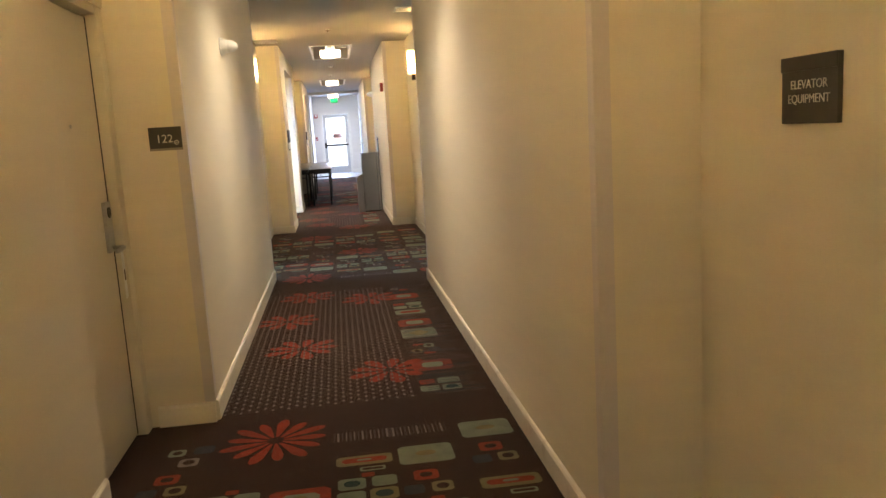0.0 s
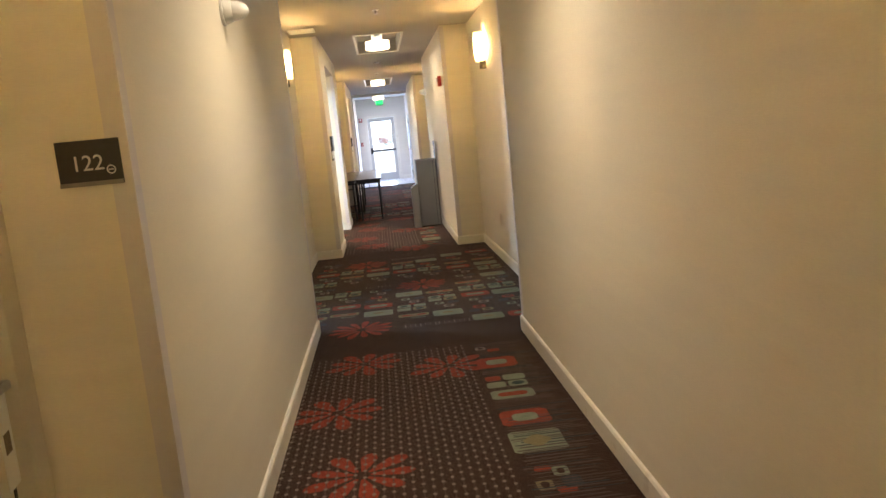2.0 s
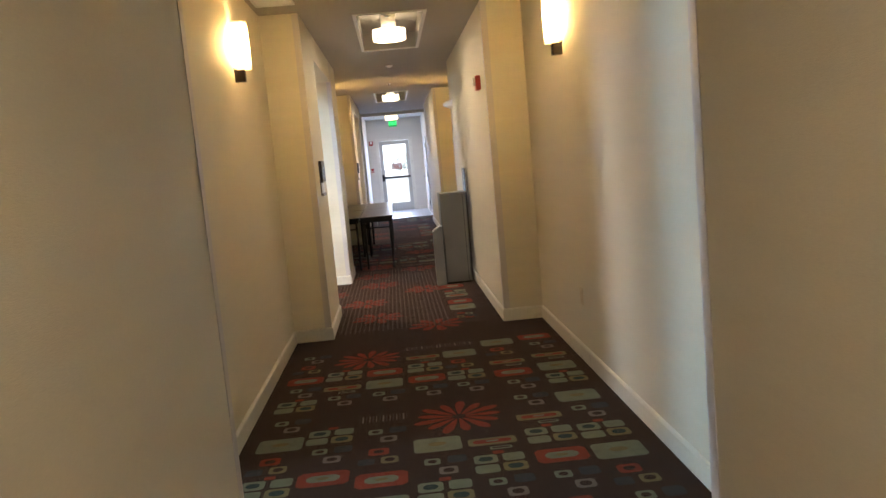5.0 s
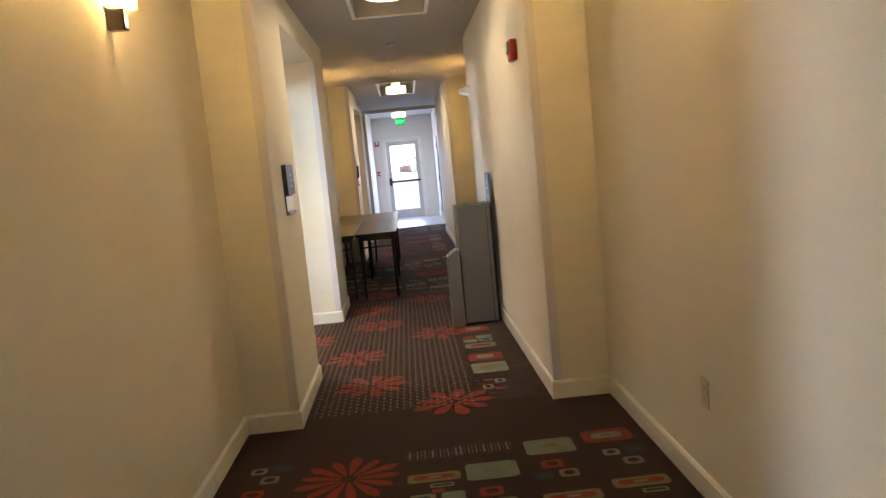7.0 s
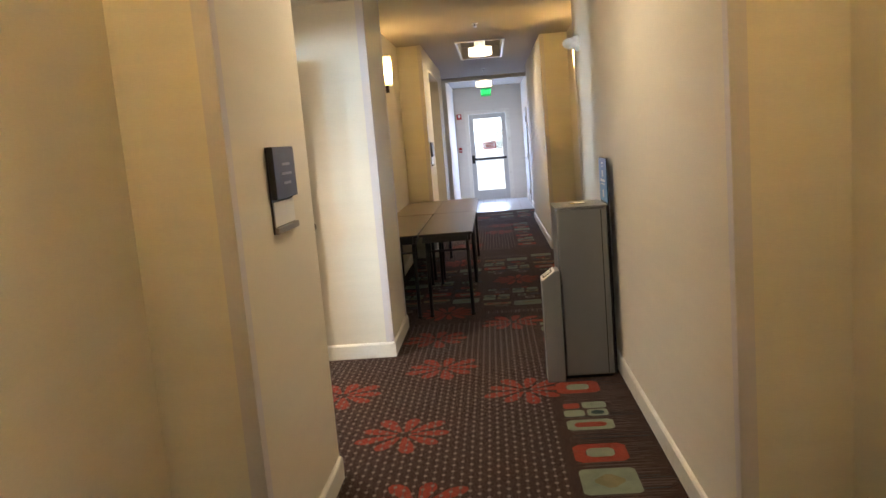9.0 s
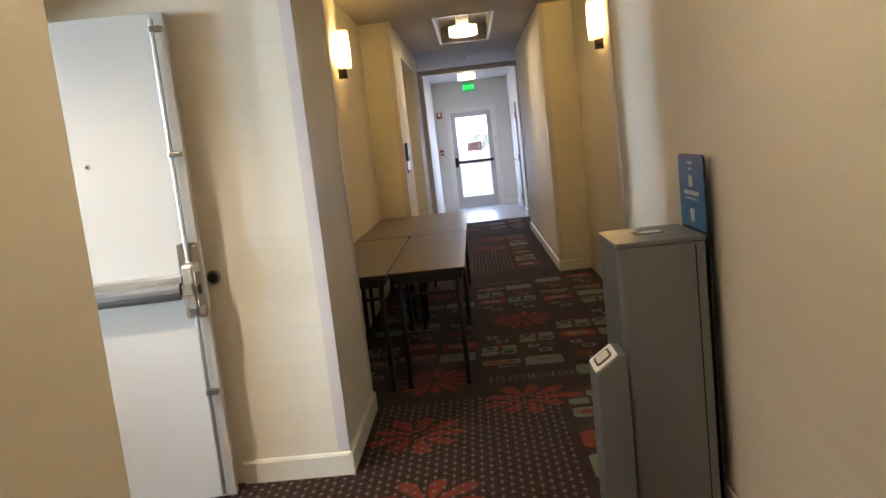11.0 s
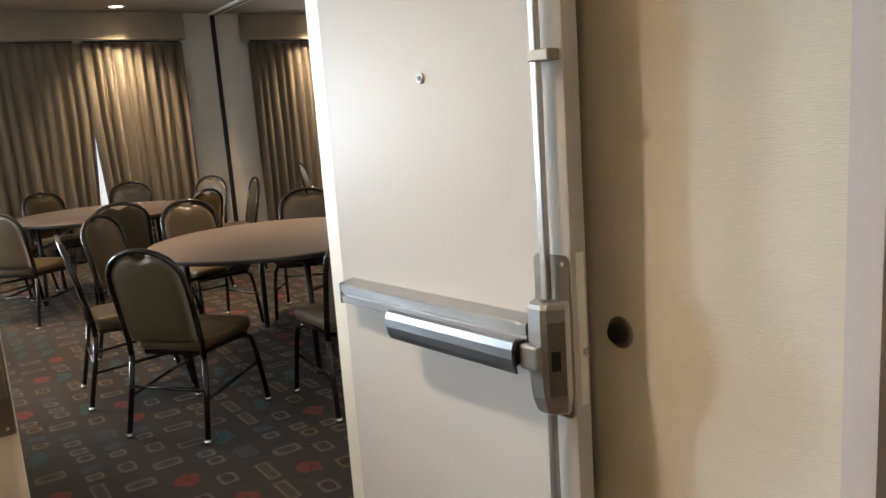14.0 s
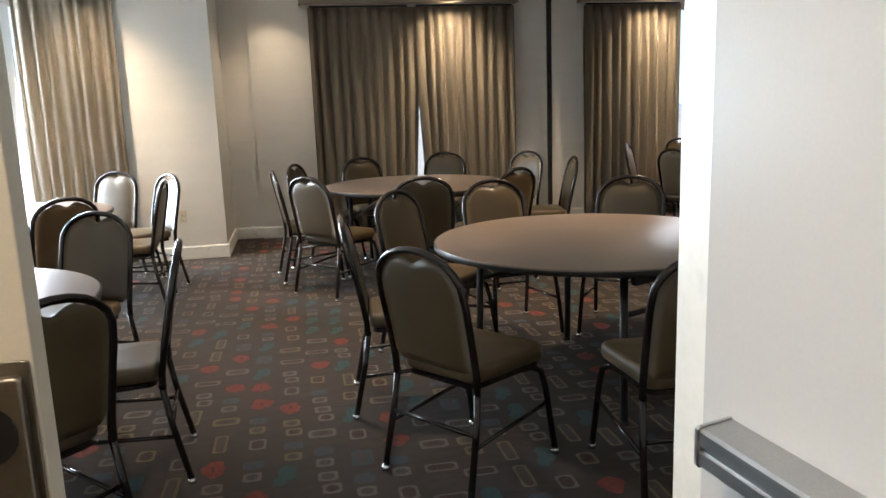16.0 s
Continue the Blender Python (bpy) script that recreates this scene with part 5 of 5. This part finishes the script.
# ---- woven motifs of the carpets ----
class Weave:
    """Flat pieces of yarn, sorted by colour, laid a hair above the carpet ground."""

    def __init__(self, names):
        self.names, self.v, self.f, self.m = names, [], [], []

    def face(self, pts, z, colour):
        i = len(self.v)
        z += 0.0000015 * (len(self.f) % 400)
        self.v += [(x, y, z) for x, y in pts]
        self.f.append(tuple(range(i, i + len(pts))))
        self.m.append(self.names.index(colour))

    def rect(self, x, y, w, h, colour, z=0.0012, r=0.15):
        q = min(w, h) * r
        self.face([(x - w / 2 + q, y - h / 2), (x + w / 2 - q, y - h / 2), (x + w / 2, y - h / 2 + q), (x + w / 2, y + h / 2 - q), (x + w / 2 - q, y + h / 2), (x - w / 2 + q, y + h / 2), (x - w / 2, y + h / 2 - q), (x - w / 2, y - h / 2 + q)], z, colour)

    def nest(self, x, y, w, h, outer, inner, t=0.28, core=None):
        self.rect(x, y, w, h, outer, 0.0012)
        k = min(w, h) * t
        self.rect(x, y, w - 2 * k, h - 2 * k, inner, 0.0020, 0.3)
        if core:
            self.rect(x, y, (w - 2 * k) * 0.5, (h - 2 * k) * 0.5, core, 0.0028, 0.3)

    def flower(self, x, y, r, colour, n=13, z=0.0012, heart=None, squash=1.0):
        for k in range(n):
            a = 2 * math.pi * k / n
            rr = r * (1.0 if k % 2 else 0.9)
            pts = []
            for s, w in ((0.16, 0.02), (0.45, 0.062), (0.75, 0.098), (0.93, 0.066), (1.0, 0.0)):
                pts.append((s * rr, w * rr * 15.5 / n))
            ring = pts + [(u, -v) for u, v in reversed(pts[:-1])]
            self.face([(x + u * math.cos(a) - v * math.sin(a), y + (u * math.sin(a) + v * math.cos(a)) * squash) for u, v in ring], z, colour)
        if heart:
            self.face([(x + 0.14 * r * math.cos(2 * math.pi * k / 10), y + 0.14 * r * math.sin(2 * math.pi * k / 10)) for k in range(10)], z + 0.0008, heart)

    def done(self, name, label):
        me = bpy.data.meshes.new(name)
        me.from_pydata(self.v, [], self.f)
        for n in self.names:
            me.materials.append(M[n])
        me.polygons.foreach_set("material_index", self.m)
        return tagged(new(name, me), label=label, category="carpet", kind="stuff")


YARN = ["carpet_red", "carpet_dim_red", "carpet_sage", "carpet_tan", "carpet_teal", "carpet_slate", "carpet_grey", "carpet_mauve", "carpet_stone", "carpet_rust", "carpet_gold", "carpet_umber", "carpet"]
wv = Weave(YARN)
rng = random.Random(11)


def block(x, y, kind):
    """One woven figure: S sage panel, R red panel, T tan bar, C cluster, P and Q pairs of squares, B bars."""
    first = len(wv.v)
    if kind == "S":
        wv.rect(x, y, 0.222, 0.172, "carpet_sage", r=0.1)
        wv.rect(x, y + 0.005, 0.085, 0.045, "carpet_tan", 0.0020, 0.4)
    elif kind == "R":
        wv.nest(x, y, 0.225, 0.150, "carpet_red", "carpet_sage", 0.27)
        wv.rect(x, y, 0.055, 0.030, "carpet_tan", 0.0030, 0.4)
    elif kind == "T":
        wv.nest(x, y, 0.225, 0.088, "carpet_tan", "carpet_red", 0.26)
        wv.rect(x, y, 0.06, 0.018, "carpet_sage", 0.0030, 0.4)
        wv.nest(x + 0.03, y - 0.085, 0.10, 0.036, "carpet_sage", "carpet", 0.25)
    elif kind == "C":
        wv.rect(x - 0.062, y - 0.052, 0.105, 0.085, "carpet_sage")
        wv.nest(x + 0.058, y - 0.048, 0.105, 0.092, "carpet_tan", "carpet_teal", 0.22)
        wv.nest(x - 0.058, y + 0.052, 0.105, 0.092, "carpet_sage", "carpet_teal", 0.24)
        wv.rect(x + 0.064, y + 0.055, 0.095, 0.085, "carpet_sage")
        wv.rect(x + 0.005, y + 0.118, 0.050, 0.035, "carpet_red")
    elif kind == "P":
        wv.nest(x - 0.035, y + 0.062, 0.072, 0.070, "carpet_sage", "carpet", 0.24)
        wv.nest(x + 0.030, y - 0.045, 0.082, 0.078, "carpet_grey", "carpet", 0.22)
        wv.rect(x + 0.075, y + 0.070, 0.085, 0.080, "carpet_slate")
    elif kind == "Q":
        wv.nest(x - 0.02, y + 0.060, 0.095, 0.085, "carpet_red", "carpet", 0.27)
        wv.nest(x + 0.030, y - 0.045, 0.080, 0.078, "carpet_tan", "carpet", 0.22)
        wv.rect(x - 0.075, y - 0.05, 0.075, 0.070, "carpet_slate")
    elif kind == "B":
        for q in range(15):
            wv.rect(x - 0.123 + 0.0175 * q, y, 0.005 + 0.004 * (q % 3 == 1), 0.095, "carpet_grey" if q % 2 else "carpet_mauve", r=0.0)
    wv.v[first:] = [(x + (u - x) * 1.12, y + (v - y) * 1.12, w) for u, v, w in wv.v[first:]]


# weaving chart: columns across the corridor, read from the near edge of a zone and from its far edge
NEAR = ((-0.57, 0.46, "PTCQSPCRTP"), (-0.30, 0.80, "TRPCRQTPS"), (-0.01, 0.72, "SRQPBTCPR"), (0.28, 0.51, "TCPSQRPCT"), (0.56, 0.48, "SPCTPCSQP"), (0.86, 0.20, "SQPRCTPSRCT"), (1.14, 0.19, "RPQSCPSTCPR"))
FAR = ((-0.57, 0.30, "PQRPCT"), (-0.30, 0.84, "CTPR"), (-0.01, 0.84, "RSPC"), (0.27, 0.25, "BTCRP"), (0.54, 0.25, "BSQCP"), (0.86, 0.32, "SQTRPC"), (1.17, 0.26, "RPTSCP"))


def alcove_zone(y0, y1, flowers):
    for x, y in flowers:
        wv.flower(x, y, 0.27, "carpet_red", 13, heart="carpet")
    split = y1 - 1.62
    for columns, start, step in ((NEAR, y0, 0.285), (FAR, y1, -0.285)):
        for x, off, kinds in columns:
            y = start + (off if step > 0 else -off)
            for k in range(40):
                yy = y + step * k
                if (yy > split - 0.14 if step > 0 else yy < split + 0.14) or any(math.hypot((x - a) * 0.9, yy - b) < 0.36 for a, b in flowers):
                    continue
                block(x + rng.uniform(-0.006, 0.006), yy + rng.uniform(-0.006, 0.006), kinds[k % len(kinds)])
    for x in (0.32, 0.585):
        block(x, y0 + 0.16, "B")


def dotted_zone(y0, y1, anchor, flowers, wide=None):
    split = 0.60
    for x, y in flowers:
        wv.flower(x, y, 0.27, "carpet_dim_red", 9, squash=0.95)
    x = XL + 0.03 if wide is None else wide[0]
    i = 0
    while x < split - 0.02:
        y = y0 + 0.02 + (0.035 if i % 2 else 0.0)
        wv.rect(x, (y0 + y1) / 2, 0.004, y1 - y0 - 0.02, "carpet_mauve", 0.0018, 0.0)
        while y < y1 - 0.01:
            if wide is None or x > XL or wide[1] < y < wide[2]:
                wv.rect(x, y, 0.017, 0.022, "carpet_grey", 0.0026, 0.3)
            y += 0.068
        x += 0.042
        i += 1
    # striped band by the other wall
    y = y0 + 0.02
    while y < y1 - 0.02:
        a, b = split + rng.uniform(0, 0.06), XR - 0.02 - rng.uniform(0, 0.12)
        wv.rect((a + b) / 2, y, b - a, rng.uniform(0.006, 0.014), "carpet_mauve" if rng.random() < 0.7 else "carpet_slate", 0.0010, 0.0)
        y += rng.uniform(0.018, 0.034)
    xx = split + 0.135
    for turn in (-2, -1, 0, 1):
        for off, kind in ((-0.40, "cells"), (0.0, "panel"), (0.30, "frame"), (0.655, "bar"), (0.88, "cluster"), (1.25, "frame"), (1.52, "chip")):
            y = anchor + turn * 2.02 + off
            if not y0 + 0.12 < y < y1 - 0.12:
                continue
            if kind == "cells":
                wv.nest(xx - 0.06, y - 0.05, 0.07, 0.09, "carpet_tan", "carpet")
                wv.nest(xx + 0.03, y + 0.06, 0.07, 0.09, "carpet_sage", "carpet")
                wv.rect(xx + 0.055, y - 0.04, 0.085, 0.10, "carpet_slate")
                wv.rect(xx - 0.04, y + 0.10, 0.075, 0.05, "carpet_red")
            elif kind == "panel":
                wv.rect(xx, y, 0.25, 0.25, "carpet_sage", r=0.08)
                wv.rect(xx, y, 0.13, 0.13, "carpet_tan", 0.0020, 0.4)
            elif kind == "frame":
                wv.nest(xx, y, 0.25, 0.21, "carpet_red", "carpet", 0.27)
                wv.rect(xx, y, 0.13, 0.10, "carpet_sage", 0.0030, 0.2)
            elif kind == "bar":
                wv.nest(xx, y, 0.24, 0.14, "carpet_sage", "carpet_red", 0.27)
            elif kind == "cluster":
                wv.rect(xx - 0.065, y - 0.055, 0.11, 0.095, "carpet_sage")
                wv.nest(xx + 0.060, y - 0.055, 0.11, 0.10, "carpet_sage", "carpet_teal", 0.2)
                wv.rect(xx - 0.070, y + 0.060, 0.09, 0.08, "carpet_red")
                wv.rect(xx + 0.055, y + 0.060, 0.13, 0.10, "carpet_sage")
            else:
                wv.rect(xx + 0.02, y, 0.08, 0.06, "carpet_red")
                wv.nest(xx - 0.06, y + 0.06, 0.07, 0.07, "carpet_grey", "carpet", 0.24)


alcove_zone(-2.8, 4.10, [(-0.15, 3.90), (0.42, 2.3), (-0.1, 1.0), (0.4, -0.6)])
dotted_zone(4.3, 7.35, 5.61, [(-0.085, 5.47), (-0.23, 6.29), (0.44, 6.90), (0.47, 4.82), (-0.1, 7.15)])
alcove_zone(7.86, 11.55, [(-0.14, 8.08), (0.42, 9.62), (-0.14, 11.1)])
dotted_zone(12.05, 15.85, 12.78, [(-0.09, 12.63), (-0.24, 13.44), (0.43, 14.04), (-0.10, 14.58), (-0.70, 14.13), (0.44, 12.1), (-0.2, 15.35), (0.40, 15.75), (-1.2, 13.5), (-1.1, 14.4)], (-1.72, RECESS0 + 0.02, RECESS1 - 0.02))
alcove_zone(15.98, 19.5, [(-0.16, 16.22), (0.50, 17.62), (-0.14, 18.95)])
dotted_zone(19.9, 23.0, 19.95, [(-0.10, 20.4), (-0.24, 21.3), (0.36, 21.8), (0.40, 22.7)])
alcove_zone(23.4, 25.25, [(0.0, 24.2)])
wv.done("corridor_carpet_motifs", "woven carpet figures of red flowers and sage patches")

rw = Weave(YARN)
rk = random.Random(5)
y, row = 4.5, 0
while y < 19.8:
    x, c = (-8.55 if y < 13.4 else -9.5) + 0.09 * (row % 3), 0
    while x < -2.05:
        xx, yy = x + rk.uniform(-0.015, 0.015), y + rk.uniform(-0.012, 0.012)
        k = rk.choice((0, 0, 0, 1, 1, 2, 2, 3, 3, 4, 4, 5, 5, 6, 7, 8, 8))
        pale = "carpet_stone" if rk.random() < 0.68 else "carpet_gold"
        if k == 0:
            rw.nest(xx, yy, 0.105, 0.075, pale, "carpet", 0.16)
        elif k == 1:
            rw.nest(xx, yy, 0.18, 0.060, "carpet_gold", "carpet_umber", 0.20)
        elif k == 2:
            rw.nest(xx, yy, 0.085, 0.125, pale, "carpet_umber", 0.17)
            rw.nest(xx, yy, 0.040, 0.070, "carpet_stone", "carpet", 0.2)
        elif k == 3:
            for q in range(7):
                a = 0.9 * q
                rw.rect(xx + 0.042 * math.cos(a) * rk.uniform(0.6, 1.2), yy + 0.034 * math.sin(a) * rk.uniform(0.6, 1.2), rk.uniform(0.045, 0.075), rk.uniform(0.030, 0.055), "carpet_rust", 0.0012, 0.4)
        elif k == 4:
            rw.nest(xx - 0.052, yy, 0.078, 0.080, pale, "carpet_umber", 0.18)
            rw.nest(xx + 0.050, yy + 0.012, 0.080, 0.076, pale, "carpet", 0.18)
        elif k == 5:
            rw.rect(xx - 0.02, yy, 0.13, 0.07, "carpet_teal", r=0.3)
            rw.rect(xx + 0.05, yy - 0.03, 0.07, 0.05, "carpet_teal", 0.0014, 0.3)
        elif k == 6:
            rw.nest(xx, yy, 0.14, 0.09, "carpet_slate", "carpet_umber", 0.25)
        elif k == 7:
            rw.nest(xx, yy, 0.070, 0.135, "carpet_stone", "carpet", 0.18)
        else:
            rw.rect(xx - 0.045, yy, 0.075, 0.085, "carpet_slate", r=0.2)
            rw.nest(xx + 0.06, yy, 0.075, 0.075, pale, "carpet_umber", 0.18)
        x += 0.235
        c += 1
    y += 0.150
    row += 1
rw.done("room_carpet_motifs", "woven carpet figures of pale outlines and red flowers")
